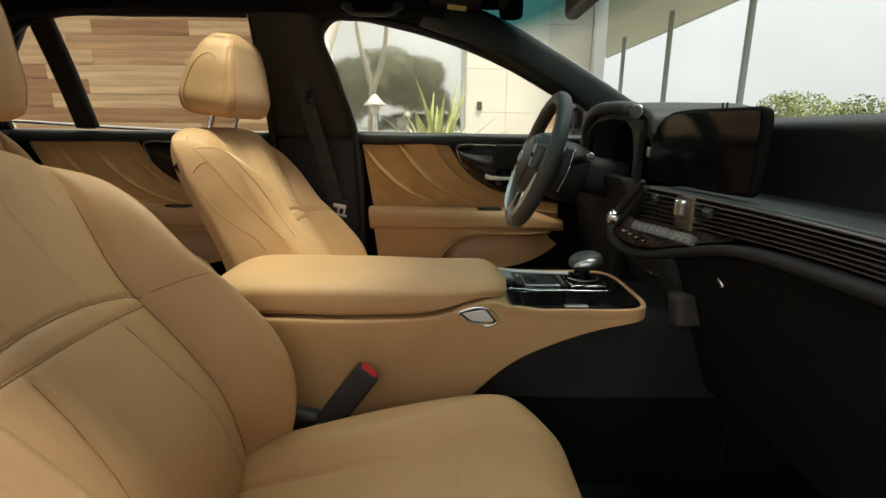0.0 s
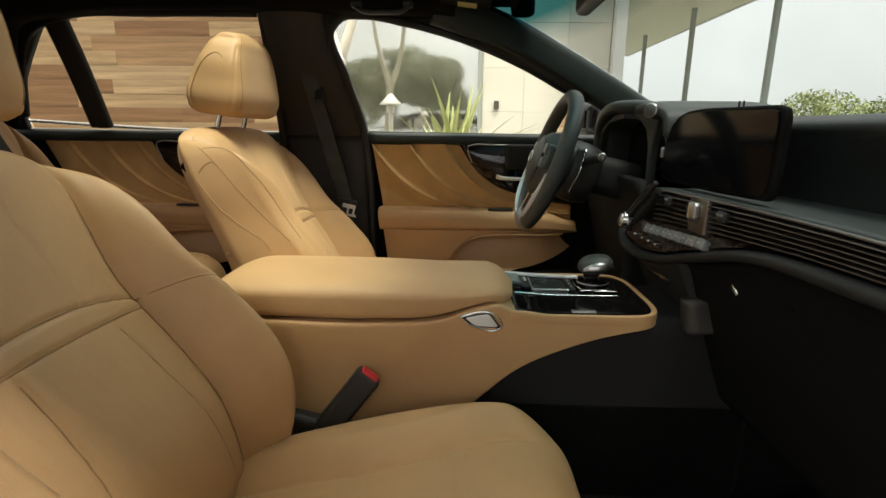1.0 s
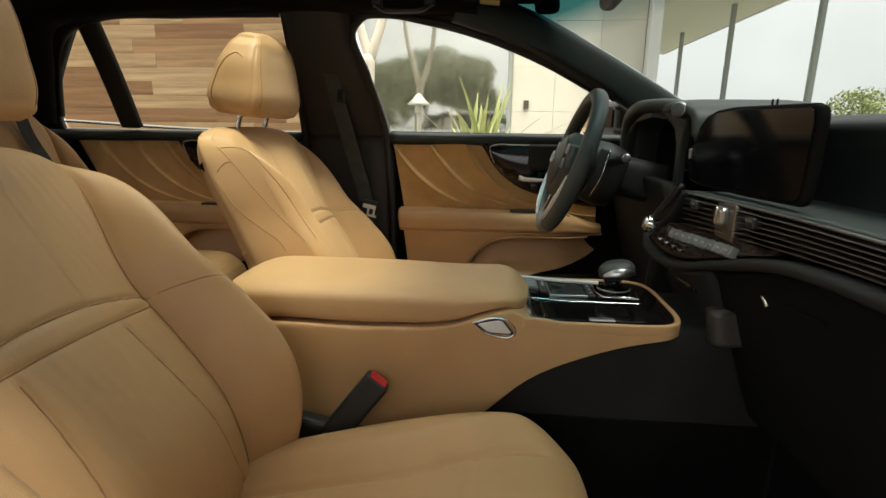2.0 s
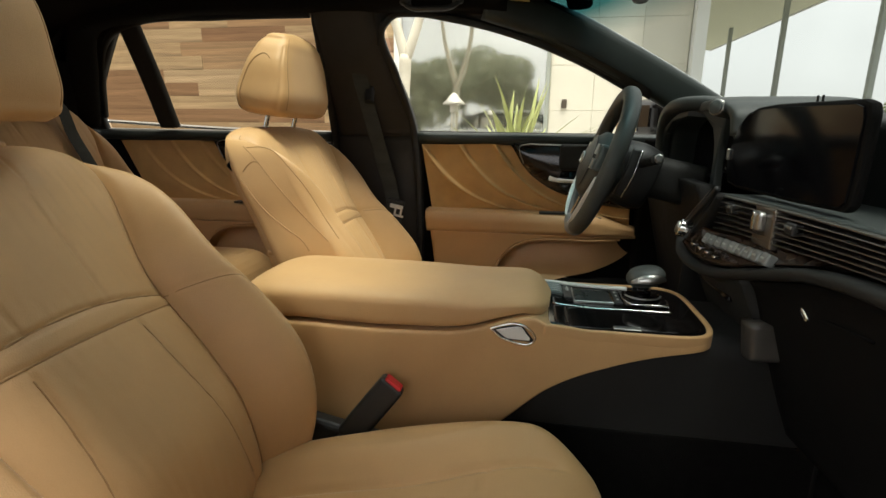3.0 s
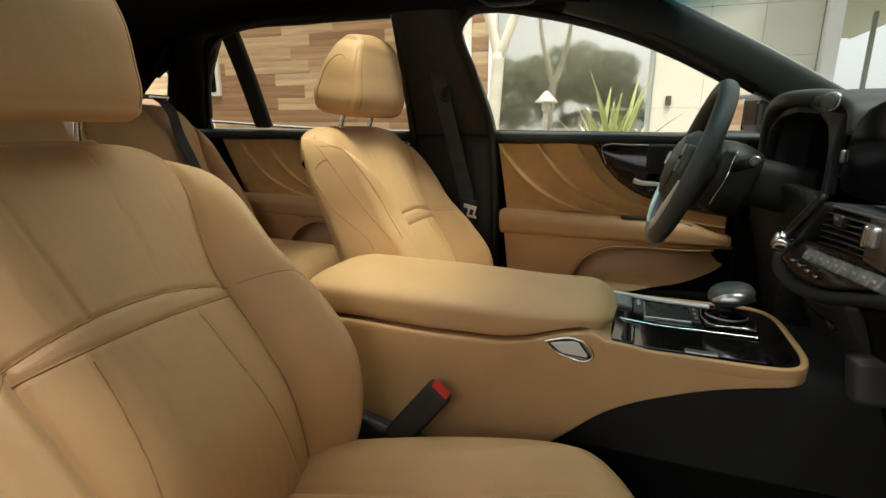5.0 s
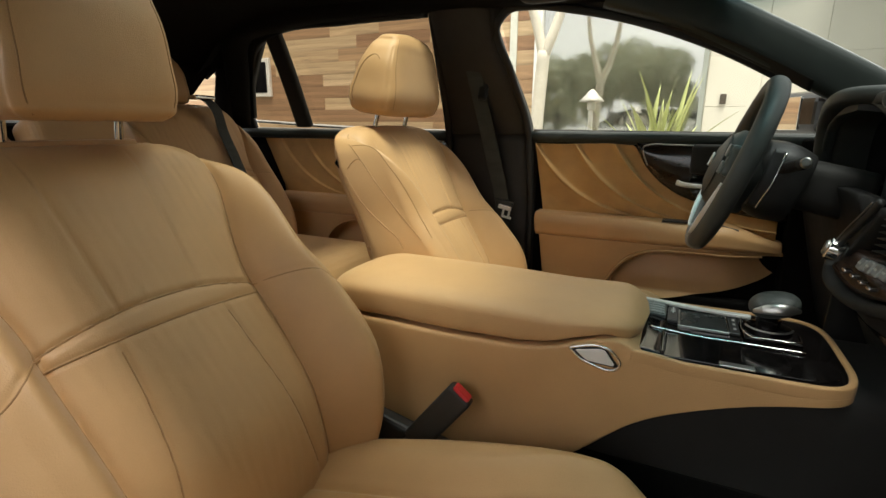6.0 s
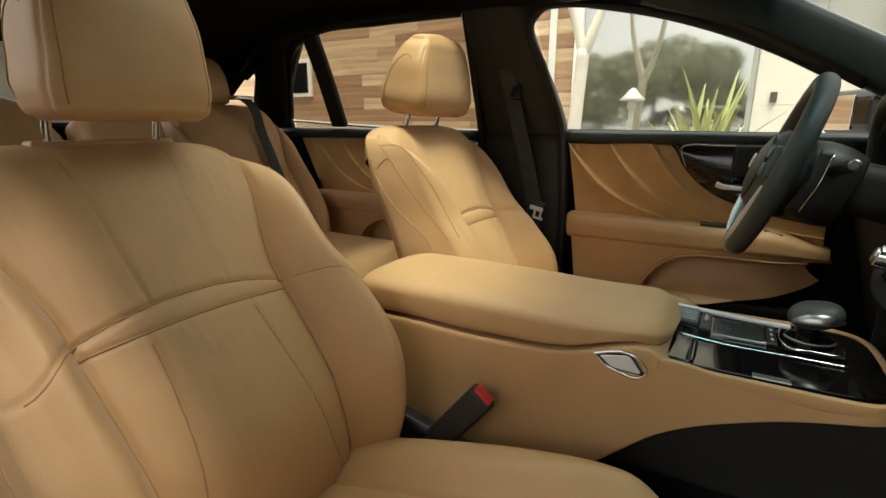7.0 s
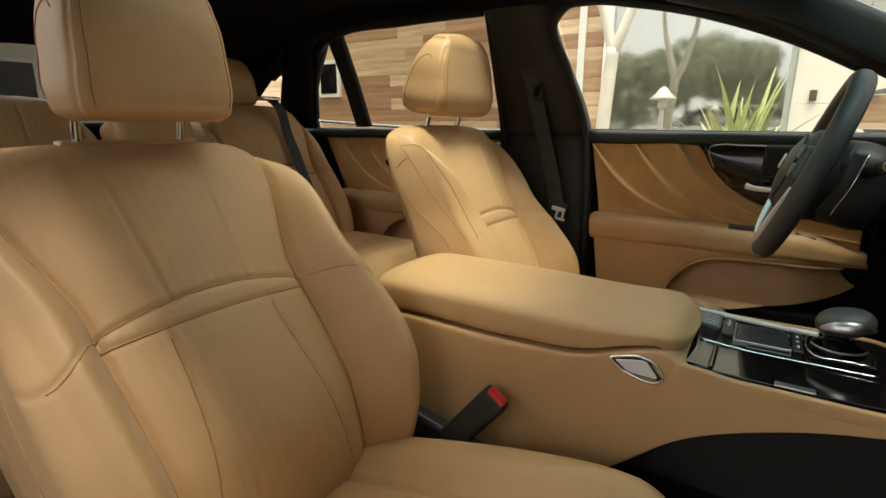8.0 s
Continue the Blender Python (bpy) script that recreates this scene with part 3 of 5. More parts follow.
def seat_back(seat, cy, recline, dx, dz=0.0, front=False, width=BACK_WIDTH, bolster=(BACK_BOLSTER, BACK_BOLSTER), crossed=1.0):
    P, s, C, k, nf, ns, nb = padded(BACK_FRONT, BACK_BACK, width, lambda s, x, z, k: back_relief(s, x, z, k, bolster, crossed), 1, 211)
    nv, nu = P.shape[:2]
    P = turned(P, cy, recline, dx, dz)
    z = np.repeat(C[:, 1][:, None], nu, 1)
    sf = np.zeros((nv, nu))
    sf[:, :nf] = s
    col = np.repeat(np.arange(nu)[None], nv, 0)
    isf = col < nf - 1
    a = np.abs(sf)
    mid = a < seam_side(z)
    top = 0.696 + 0.018 * (1 - np.clip(a / 0.165, 0, 1) ** 2)
    right = (col >= nf - 1) & (col < nf + ns)
    left = col >= nf + ns + nb - 1
    sets = {"lower_panel": (isf & mid & (z < 0.683), hide_holes), "cross_band": (isf & mid & (z >= 0.683) & (z < top), hide),
            "upper_panel": (isf & mid & (z >= top), hide_holes)}
    for nm, (kp, mt) in sets.items():
        part(nm, surf(P, True, False, kp), mt, seat)
    for sg in (1, -1):
        part("bolster", surf(P, True, False, isf & ~mid & (np.sign(sf) == sg) & (z < 0.697)), hide, seat)
        part("shoulder_wing", surf(P, True, False, isf & ~mid & (np.sign(sf) == sg) & (z >= 0.697)), hide, seat)
    if front:
        for c0 in (nf + int(ns * 0.16), nf + ns + nb + int(ns * 0.84)):
            part("stitched_seam", sweep(P[18:-86:10, c0 + (5 if c0 < nf + ns else -5)], 0.0020, 0.0020, (0, 1, 0), 80, 2, 6), seam_mat, seat)
            part("seam_piping", sweep(P[18:-62:12, c0], 0.0028, 0.0028, (0, 1, 0), 90, 2, 8), seam_mat, seat, "dark stitched seam")
    rows = np.arange(16, nv - 14, 3)
    zr = C[:, 1]

    def on_back(zq, u):
        """The place on the front skin at height zq and distance u from the middle."""
        j = min(max(int(np.searchsorted(zr, zq)) - 1, 0), nv - 2)
        f = (zq - zr[j]) / max(zr[j + 1] - zr[j], 1e-6)
        rows2 = [np.array([np.interp(u, s[r], P[r, :nf, k]) for k in range(3)]) for r in (j, j + 1)]
        return rows2[0] + (rows2[1] - rows2[0]) * f

    def thread(line, sel, nm="stitched_seam"):
        """A dark thread lying in a groove; line gives the distance from the middle at each height."""
        for sg in (1, -1):
            pts = [on_back(zr[j], sg * line(zr[j])) for j in sel]
            if len(pts) > 3:
                part(nm, sweep(pts, 0.0022, 0.0022, (0, 1, 0), 90, 2, 6), seam_mat, seat)

    thread(lambda q: float(seam_side(np.array(q))), [j for j in rows if zr[j] < 0.91])
    thread(lambda q: 0.083 + 0.045 * max(0, (0.682 - q) / 0.30) ** 1.4, [j for j in rows if 0.42 < zr[j] < 0.679])
    for lift in (0.0, 1.0):
        pts = []
        for u in np.linspace(-0.163, 0.163, 30):
            zt = 0.696 + 0.018 * (1 - (u / 0.165) ** 2) if lift else 0.682 + 0.002 * (1 - (u / 0.165) ** 2)
            pts.append(on_back(zt, u))
        part("stitched_seam", sweep(pts, 0.0024, 0.0024, (0, 0, 1), 90, 2, 6), seam_mat, seat)
    for sg in (1, -1) if crossed else (1,):
        line = [(0.697 - 0.060 * float(step(0.147, 0.267, np.array(u))), sg * u) for u in np.linspace(0.158, 0.250, 12)]
        part("stitched_seam", sweep([on_back(zq, u) for zq, u in line], 0.0024, 0.0024, (0, 0, 1), 60, 2, 6), seam_mat, seat)
    part("side_panel", surf(P, True, False, right), hide, seat)
    part("side_panel", surf(P, True, False, left), hide, seat)
    part("back_panel", surf(P, True, False, ~isf & ~right & ~left), hide, seat)


def head_rest(seat, cy, recline, dx, dz=0.0, size=1.0, wide=1.0, ahead=0.0, square=0.0, dome=0.0):
    """A padded headrest with a front fold line, on two posts."""
    n, m = 96, 70
    t = np.linspace(0, 1, m)
    hw = herm([0, 0.04, 0.12, 0.4, 0.7, 0.88, 0.97, 1.0], [0.122, 0.138, 0.146, 0.144, 0.129, 0.101, 0.066, 0.012])(t) * size * wide
    hw = hw + square * (hw.max() - hw) * step(0.2, 0.5, t) * step(0.97, 0.86, t)
    hd = herm([0, 0.04, 0.12, 0.45, 0.75, 0.92, 1.0], [0.054, 0.068, 0.075, 0.077, 0.062, 0.038, 0.006])(t) * size * (0.5 + 0.5 * wide) * (1 - 0.20 * dome * step(0.15, 0.75, t) * step(1.0, 0.9, t))
    xc = -0.664 + ahead - 0.02 * t + 0.016 * t * t + dome * (0.016 * t - 0.006)
    z = 0.962 + (0.222 - 0.010 * dome) * size * t
    c, s = ring(n, 5.2)
    P = np.stack([xc[:, None] + hd[:, None] * s, 0.006 + hw[:, None] * c, np.repeat(z[:, None], n, 1)], 2)
    # stitched arc on the flanks
    flank = np.abs(np.abs(c)[None] - 0.985 + 0.05 * t[:, None])
    P[..., 1] -= np.sign(P[..., 1]) * 0.003 * np.exp(-(flank / 0.012) ** 2) * (t[:, None] < 0.8)
    head = part("headrest", surf(turned(P, cy, recline, dx, dz), True, True), hide, seat)
    for sg in (-1, 1):
        # a fold down each front edge and an arched seam on each flank
        tt = np.linspace(0.03, 0.90, 14)
        ix = [int(round(q * (m - 1))) for q in tt]
        i0 = int(np.argmin(np.abs(s - 0.90) + (np.sign(c) != sg) * 9))
        part("headrest_seam", sweep(turned([P[j, i0] for j in ix], cy, recline, dx, dz), 0.0022, 0.0022, (1, 0, 0), 60, 2, 6), seam_mat, head)
        arch = []
        for q, f in ((0.02, -0.62), (0.2, -0.62), (0.4, -0.60), (0.56, -0.52), (0.66, -0.34), (0.70, -0.10), (0.685, 0.12), (0.65, 0.26)):
            arch.append((np.interp(q, t, xc) + np.interp(q, t, hd) * f, 0.006 + sg * (np.interp(q, t, hw) * (1 - abs(f) ** 5.2) ** (1 / 5.2) + 0.0003), np.interp(q, t, z)))
        part("headrest_seam", sweep(turned(arch, cy, recline, dx, dz), 0.0022, 0.0022, (1, 0, 0), 60, 2, 6), seam_mat, head)
    for sg in (-1, 1):
        part("headrest_post", sweep(turned([(-0.681, sg * 0.08, 0.90), (-0.676, sg * 0.08, 0.945), (-0.668, sg * 0.08, 0.985)], cy, recline, dx, dz), 0.013, 0.013, (1, 0, 0), 8), chrome, seat, "chrome headrest post")
    if wide < 1.0:
        part("post_guide", rbox(turned([(-0.684, 0, 0.928)], cy, recline, dx, dz)[0], (0.03, 0.21, 0.012), 0.005), hide, seat)
    return head


CUSHION_TOP = [(-0.43, 0.36), (-0.33, 0.385), (-0.2, 0.42), (-0.06, 0.452), (0.07, 0.474), (0.15, 0.468), (0.20, 0.44), (0.224, 0.39), (0.226, 0.345)]
CUSHION_LOW = [(-0.43, 0.25), (-0.33, 0.25), (-0.2, 0.25), (-0.06, 0.25), (0.06, 0.26), (0.15, 0.27), (0.19, 0.29), (0.215, 0.32), (0.225, 0.34)]


def cushion_relief(s, x, z, k):
    a = np.abs(s)
    s1 = 0.105 + 0.05 * step(-0.1, 0.16, x)
    h = 0.034 * step(s1 - 0.01, s1 + 0.06, a) * step(0.20, 0.10, x) + groove(a - s1, 0.006, 0.005) * step(0.17, 0.13, x)
    return h + groove(x - 0.03 - 0.5 * (a / 0.25) ** 2 * 0.1, 0.003, 0.004) * (a < s1)


def front_seat(cy, recline, label, wide, ahead):
    seat = thing("front_seat", label, "car seat", (-0.1, cy, 0.225), "front seats")
    P, s, C, k, nf, ns, nb = padded(CUSHION_TOP, CUSHION_LOW, [0.21, 0.22, 0.228, 0.235, 0.235, 0.228, 0.215, 0.19, 0.17], cushion_relief, -1, 160, 0.045)
    P[..., 1] += cy
    part("seat_cushion", surf(P, True, True), hide, seat)
    part("seat_base", rbox((-0.12, cy, 0.245), (0.52, 0.40, 0.06), 0.01), black_plastic, seat, "black plastic seat base")
    seat_back(seat, cy + (0.0 if ahead else 0.010), recline, 0.0, 0.0, ahead > 0, DRIVER_WIDTH, (WING_FULL, WING_FULL) if ahead else (WING_TALL, WING_SOFT), 1.0 if ahead else 0.0)
    head_rest(seat, cy + 0.35 * ahead, recline, 0.0, 0.0, 1.0, wide, ahead, 0.5 if ahead else 0.0, 0.0 if ahead else 1.0)
    return seat


passenger = front_seat(-0.443, 0.0, "tan leather front passenger seat with perforated panels", 0.81, 0.036)
driver = front_seat(0.390, 8.0, "tan leather driver seat beside the far door", 1.0, 0.0)
edge = Matrix.Rotation(radians(-46), 3, "Y")
sb = part("shoulder_button", rbox((-0.612, 0.172, 0.852), (0.016, 0.030, 0.055), 0.004, edge), gloss_black, driver, "black and chrome button on the shoulder")
part("button_trim", rbox(Vector((-0.612, 0.157, 0.852)) + edge @ Vector((0.009, 0, 0)), (0.004, 0.006, 0.052), 0.001, edge), chrome, sb)
def on_skin(seat, pts, n):
    """A smooth line through a few places, laid onto the nearest skin of a seat."""
    bpy.context.view_layer.update()
    skins = [o for o in seat.children if o.name.split(".")[0] in ("side_panel", "shoulder_wing", "bolster", "upper_panel")]
    out = []
    for p in through_points(pts, n):
        near = [Vector(o.closest_point_on_mesh(Vector(p))[1]) for o in skins]
        out.append(tuple(min(near, key=lambda q: (q - Vector(p)).length)))
    return out


DRIVER_SEAMS = (
    ("seam_piping", [(-0.584, 0.146, 0.917), (-0.544, 0.137, 0.880), (-0.491, 0.137, 0.817), (-0.433, 0.137, 0.752), (-0.375, 0.135, 0.696)]),
    ("seam_piping", [(-0.573, 0.147, 0.911), (-0.538, 0.148, 0.913), (-0.500, 0.147, 0.898), (-0.468, 0.147, 0.865), (-0.431, 0.150, 0.818), (-0.398, 0.152, 0.766), (-0.366, 0.151, 0.715), (-0.355, 0.149, 0.700)]),
    ("stitched_seam", [(-0.579, 0.136, 0.854), (-0.567, 0.137, 0.869), (-0.551, 0.138, 0.878), (-0.541, 0.138, 0.876)]),
    ("seam_piping", [(-0.585, 0.135, 0.835), (-0.530, 0.132, 0.765), (-0.480, 0.130, 0.725), (-0.435, 0.128, 0.693), (-0.421, 0.128, 0.672)]))
for nm, pts in DRIVER_SEAMS:
    part(nm, sweep(on_skin(driver, pts, 24), 0.0024, 0.0024, (0, 1, 0), 90, 2, 8), seam_mat, driver)
part("side_flap", sweep([(-0.535, 0.166, 0.655), (-0.50, 0.154, 0.662), (-0.43, 0.152, 0.678), (-0.36, 0.160, 0.694)], 0.022, 0.045, (0, 1, 0), 30, 3, 16, lambda q: 0.75 + 0.25 * np.sin(q * np.pi)), hide, driver, "stitched leather flap at the hip")

REAR_WIDTH = [0.20, 0.215, 0.225, 0.232, 0.236, 0.236, 0.226, 0.203, 0.166, 0.10]
REAR_BOLSTER = herm(np.arange(10), [0.01, 0.025, 0.035, 0.034, 0.030, 0.024, 0.016, 0.009, 0.003, 0.0])
rear = thing("back_bench", "tan leather rear bench with headrests", "car seat", (-1.15, 0, 0.25))
for cy in (-0.40, 0.40):
    seat_back(rear, cy, 4.0, -0.86, 0.085, False, REAR_WIDTH, (REAR_BOLSTER, REAR_BOLSTER))
    head_rest(rear, cy + (-0.06 if cy > 0 else -0.05), 2.0, -0.90, 0.060, 0.76)
part("middle_panel", rbox((-1.36, -0.01, 0.74), (0.12, 0.24, 0.50), 0.03, Matrix.Rotation(radians(-22), 3, "Y"), 5), hide, rear)
part("seat_cushion", rbox((-1.04, 0, 0.40), (0.56, 1.36, 0.30), 0.11, None, 8), hide, rear)
part("armrest", loft_x(np.linspace(-1.32, -0.78, 50), 0.0, 0.115 * np.clip(1 - np.abs(np.linspace(-1, 1, 50)) ** 8, 0.02, 1) ** 0.5, 0.50, 0.62 - 0.04 * np.linspace(-1, 1, 50) ** 6, 3.0), hide, rear, "padded middle armrest")

# the passenger door stands open beside the camera
swing = thing("open_door", "passenger door standing wide open, silver outside", "car door", (0.80, -0.93, 0.25))
hinge = Matrix.Translation((0.80, -0.93, 0)) @ Matrix.Rotation(radians(-105), 4, "Z")
for nm, c, sz, mt in (("shell", (0.53, 0.0, 0.60), (1.06, 0.06, 0.68), silver_paint), ("inner_trim", (0.53, -0.055, 0.56), (1.02, 0.05, 0.54), hide), ("belt_roll", (0.53, -0.06, 0.86), (1.02, 0.06, 0.07), soft_black), ("top_frame", (0.60, -0.04, 1.33), (0.9, 0.04, 0.05), soft_black), ("rear_frame", (1.03, -0.04, 1.13), (0.05, 0.04, 0.40), soft_black)):
    part(nm, rbox(hinge @ Vector(c), sz, 0.015, hinge.to_3x3()), mt, swing)
pane(part("pane", rbox(hinge @ Vector((0.57, -0.04, 1.13)), (0.88, 0.006, 0.38), 0.0, hinge.to_3x3()), privacy_glass, swing))


# ---- centre console ----
console = thing("centre_console", "tan leather centre console with piano black top", "console", (0, 0.02, 0.22))
CUT = herm([-0.48, -0.12, 0.045, 0.133, 0.241, 0.34, 0.43], [0.25, 0.33, 0.427, 0.507, 0.562, 0.592, 0.603])
TOP = herm([-0.48, -0.36, -0.14, 0.0, 0.05, 0.085, 0.105, 0.125, 0.15, 0.18, 0.25, 0.41, 0.43], [0.595, 0.601, 0.600, 0.613, 0.631, 0.640, 0.641, 0.632, 0.620, 0.613, 0.609, 0.610, 0.610])
x = np.r_[np.linspace(-0.48, 0.36, 110), np.linspace(0.362, 0.4118, 60)]
nose = np.clip(1 - ((x - 0.30) / 0.112).clip(0, 1) ** 4.5, 0.0001, 1) ** (1 / 4.5)
hw = 0.143 * nose
part("side_body", loft_x(x, 0.014, hw, CUT(x), TOP(x), 40.0, 120), hide, console)
xb = np.linspace(-0.48, 0.60, 90)
part("lower_body", loft_x(xb, 0.018, 0.122 + 0 * xb, np.full(90, 0.22), np.where(xb < 0.43, CUT(xb) + 0.012, 0.612), 10.0, 60), knee_mat, console, "dark grey lower console side")
part("lower_carpet", rbox((0.06, -0.1055, 0.325), (1.06, 0.006, 0.205), 0.002), carpet, console, "black carpet along the foot of the console")
# armrest lid
x = np.linspace(-0.475, 0.137, 110)
q = (x - x[0]) / (x[-1] - x[0])
end = np.clip(1 - np.abs(2 * q - 1) ** 14, 0.0, 1) ** 0.5
edge = np.clip((x[-1] - x) / 0.05, 0, 1)
back = np.clip((x - x[0]) / 0.09, 0, 1)
crown = 0.677 - 0.011 * step(-0.20, 0.14, x) - 0.032 * (1 - np.sqrt(1 - (1 - edge) ** 2)) - 0.045 * (1 - np.sqrt(1 - (1 - back) ** 2))
low = np.where(x < 0.085, TOP(x) + 0.003, 0.643 - 0.008 * step(0.085, 0.115, x)) + 0.012 * (1 - np.sqrt(1 - (1 - np.clip((x[-1] - x) / 0.02, 0, 1)) ** 2))
lid = part("armrest_lid", loft_x(x, 0.002, 0.128 * (0.02 + 0.98 * end), low, np.maximum(crown, low + 0.002), 3.0, 96, 9.0), hide, console, "padded leather armrest lid")
def catch_outline(k):
    """A skewed rounded diamond."""
    c = [(-0.050, 0.007), (-0.040, 0.0105), (0.012, 0.0215), (0.024, 0.019), (0.050, -0.015), (0.046, -0.020), (-0.014, -0.0175), (-0.022, -0.015)]
    return [(u * k, v * k) for u, v in c]


ol = [(0.068 + u, -0.1305, 0.612 + v) for u, v in catch_outline(0.76)]
part("lid_catch", sweep(ol + ol[:1], 0.0045, 0.005, (0, 1, 0), 90, 2.5, 12), chrome, console, "bright diamond-shaped catch frame")
part("catch_recess", prism(catch_outline(0.73), lambda u, v, w: (0.068 + u, -0.1275 - w, 0.612 + v), 0.0035), black_plastic, console)
part("catch_button", prism(catch_outline(0.60), lambda u, v, w: (0.069 + u, -0.1305 - w, 0.612 + v), 0.003, 0.001), bright, console, "bright catch button")
# top panel
def plan(pts, z, h, bevel=0.001):
    return prism(pts, lambda u, v, w: (u, v, z + w), h, bevel)


def tray(half, reach, y_max=9.0):
    """The squared-off front of the tray, seen from above."""
    th = [-math.pi / 2 + math.pi * k / 28 for k in range(29)]
    return [(0.30 + reach * abs(math.cos(a)) ** 0.44, 0.014 + half * math.copysign(abs(math.sin(a)) ** 0.44, a)) for a in th if 0.014 + half * math.copysign(abs(math.sin(a)) ** 0.44, a) < y_max]


part("top_panel", plan([(0.140, -0.119)] + tray(0.133, 0.1035) + [(0.140, 0.147)], 0.608, 0.0140), gloss_black, console, "piano black top panel")
part("cup_lid", plan([(0.160, -0.112)] + tray(0.126, 0.096, -0.020) + [(0.160, -0.016)], 0.6220, 0.003), gloss_black, console)
x = np.linspace(0.105, 0.205, 30)
part("panel_back", loft_x(x, 0.0155, 0.1285 + 0 * x, 0.608, 0.6230 + 0.0065 * step(0.19, 0.13, x), 14.0, 48), gloss_black, console, "piano black rear of the tray")
rim_line = [(x, -0.1242, 0.6145 + 0.006 * step(0.19, 0.135, x)) for x in (0.12, 0.15, 0.19, 0.23, 0.27)] + [(x, y, 0.6145) for x, y in tray(0.1382, 0.1080)[1:-1]] + [(x, 0.1515, 0.6145) for x in (0.27, 0.20, 0.15)]
part("tray_rim", sweep(rim_line, 0.010, 0.020, (0, 0, 1), 160, 6, 20), hide, console, "stitched leather rim of the tray")
part("trim_line", sweep([(0.140, -0.0115, 0.6302), (0.16, -0.0115, 0.6285), (0.20, -0.0115, 0.6255), (0.28, -0.0115, 0.6250), (0.36, -0.0115, 0.6250)], 0.0030, 0.0030, n=40), chrome, console, "thin bright dividing line")
part("edge_strip", sweep([(0.115, 0.123, 0.6330), (0.15, 0.123, 0.6315), (0.20, 0.122, 0.6285), (0.26, 0.120, 0.6270), (0.30, 0.118, 0.6270)], 0.012, 0.007, n=50, p=4), bright, console, "bright metal edge strip")
block = part("button_block", rbox((0.143, 0.082, 0.6290), (0.040, 0.068, 0.008), 0.002, Matrix.Rotation(radians(4), 3, "Y")), button_mat, console, "grey toggle switch block")
for i in range(5):
    part("button", rbox((0.143, 0.056 + 0.013 * i, 0.6338), (0.033, 0.0105, 0.0035), 0.0012, Matrix.Rotation(radians(4), 3, "Y")), key_mat, block)
    part("button_mark", rbox((0.147, 0.056 + 0.013 * i, 0.6360), (0.016, 0.0020, 0.0008), 0.0, Matrix.Rotation(radians(4), 3, "Y")), mark_mat, block)
rocker = part("rocker_bay", rbox((0.174, 0.078, 0.6250), (0.018, 0.080, 0.006), 0.002), black_plastic, console)
part("rocker_switch", rbox((0.174, 0.086, 0.6290), (0.008, 0.018, 0.003), 0.0013), key_mat, rocker)
part("rocker_mark", rbox((0.174, 0.086, 0.6308), (0.0025, 0.034, 0.0008), 0.0), mark_mat, rocker)
pad = part("touch_pad", rbox((0.222, 0.064, 0.6240), (0.072, 0.080, 0.006), 0.002), pad_mat, console, "dark grey touch pad")
part("pad_frame", rbox((0.1845, 0.064, 0.6250), (0.0028, 0.084, 0.005), 0.001), satin, pad)
part("pad_frame", rbox((0.2605, 0.064, 0.6255), (0.0035, 0.082, 0.006), 0.001), chrome, pad)
part("pad_frame", rbox((0.222, 0.022, 0.6250), (0.076, 0.0025, 0.005), 0.001), satin, pad)
keys = part("side_keys", rbox((0.270, 0.064, 0.6245), (0.014, 0.080, 0.006), 0.002), black_plastic, console)
for i in range(3):
    part("key_mark", rbox((0.270, 0.042 + 0.022 * i, 0.6278), (0.004, 0.008, 0.0008), 0.0), mark_mat, keys)
# satin plate stands in for a pale reflection at the panel's near edge
part("reflection_plate", rbox((0.262, -0.108, 0.6255), (0.045, 0.014, 0.003), 0.001), satin, console)
part("cup_lid_edge", rbox((0.163, -0.064, 0.6265), (0.006, 0.090, 0.006), 0.002), gloss_black, console)
# gear selector
gear = thing("gear_selector", "black leather gear knob with bright crescent on the console", "gear lever", (0.318, 0.08, 0.63))
part("base_plate", rbox((0.322, 0.060, 0.6245), (0.082, 0.092, 0.006), 0.003), gloss_black, gear)
part("plate_trim", sweep([(0.284, 0.104, 0.6280), (0.283, 0.036, 0.6280), (0.290, 0.018, 0.6280), (0.325, 0.017, 0.6280), (0.358, 0.021, 0.6280), (0.362, 0.050, 0.6280)], 0.0028, 0.0028, n=50), chrome, gear, "bright outline of the selector plate")
part("base_ring", disc((0.320, 0.066, 0.629), (0, 0, 1), 0.034, 0.010, 0.003), gloss_black, gear)
part("ring_trim", sweep([(0.320 + 0.035 * math.cos(a), 0.066 + 0.035 * math.sin(a), 0.634) for a in np.linspace(3.4, 6.0, 12)], 0.003, 0.003), satin, gear)
part("stem", sweep([(0.319, 0.068, 0.630), (0.318, 0.067, 0.650), (0.316, 0.064, 0.668)], 0.036, 0.034, (0, 1, 0), 12), gloss_black, gear)
t = np.linspace(0, np.pi, 40)
c, s = ring(48, 2.4)
kn = np.stack([0.322 + np.sin(t)[:, None] ** 0.8 * 0.036 * c[None], 0.058 + np.sin(t)[:, None] ** 0.8 * 0.032 * s[None], 0.674 + 0.021 * -np.cos(t)[:, None] + 0 * c[None] + 0.006 * c[None] * np.sin(t)[:, None]], 2)
part("knob", surf(kn, True, True), wheel_hide, gear)
part("crescent", sweep([(0.290, 0.032, 0.667), (0.309, 0.0245, 0.675), (0.336, 0.025, 0.678), (0.356, 0.038, 0.674)], 0.007, 0.019, (0, 0.5, 1), 20, 2, 12, lambda q: 0.3 + 0.7 * np.sin(q * np.pi)), satin, gear, "bright metal crescent")

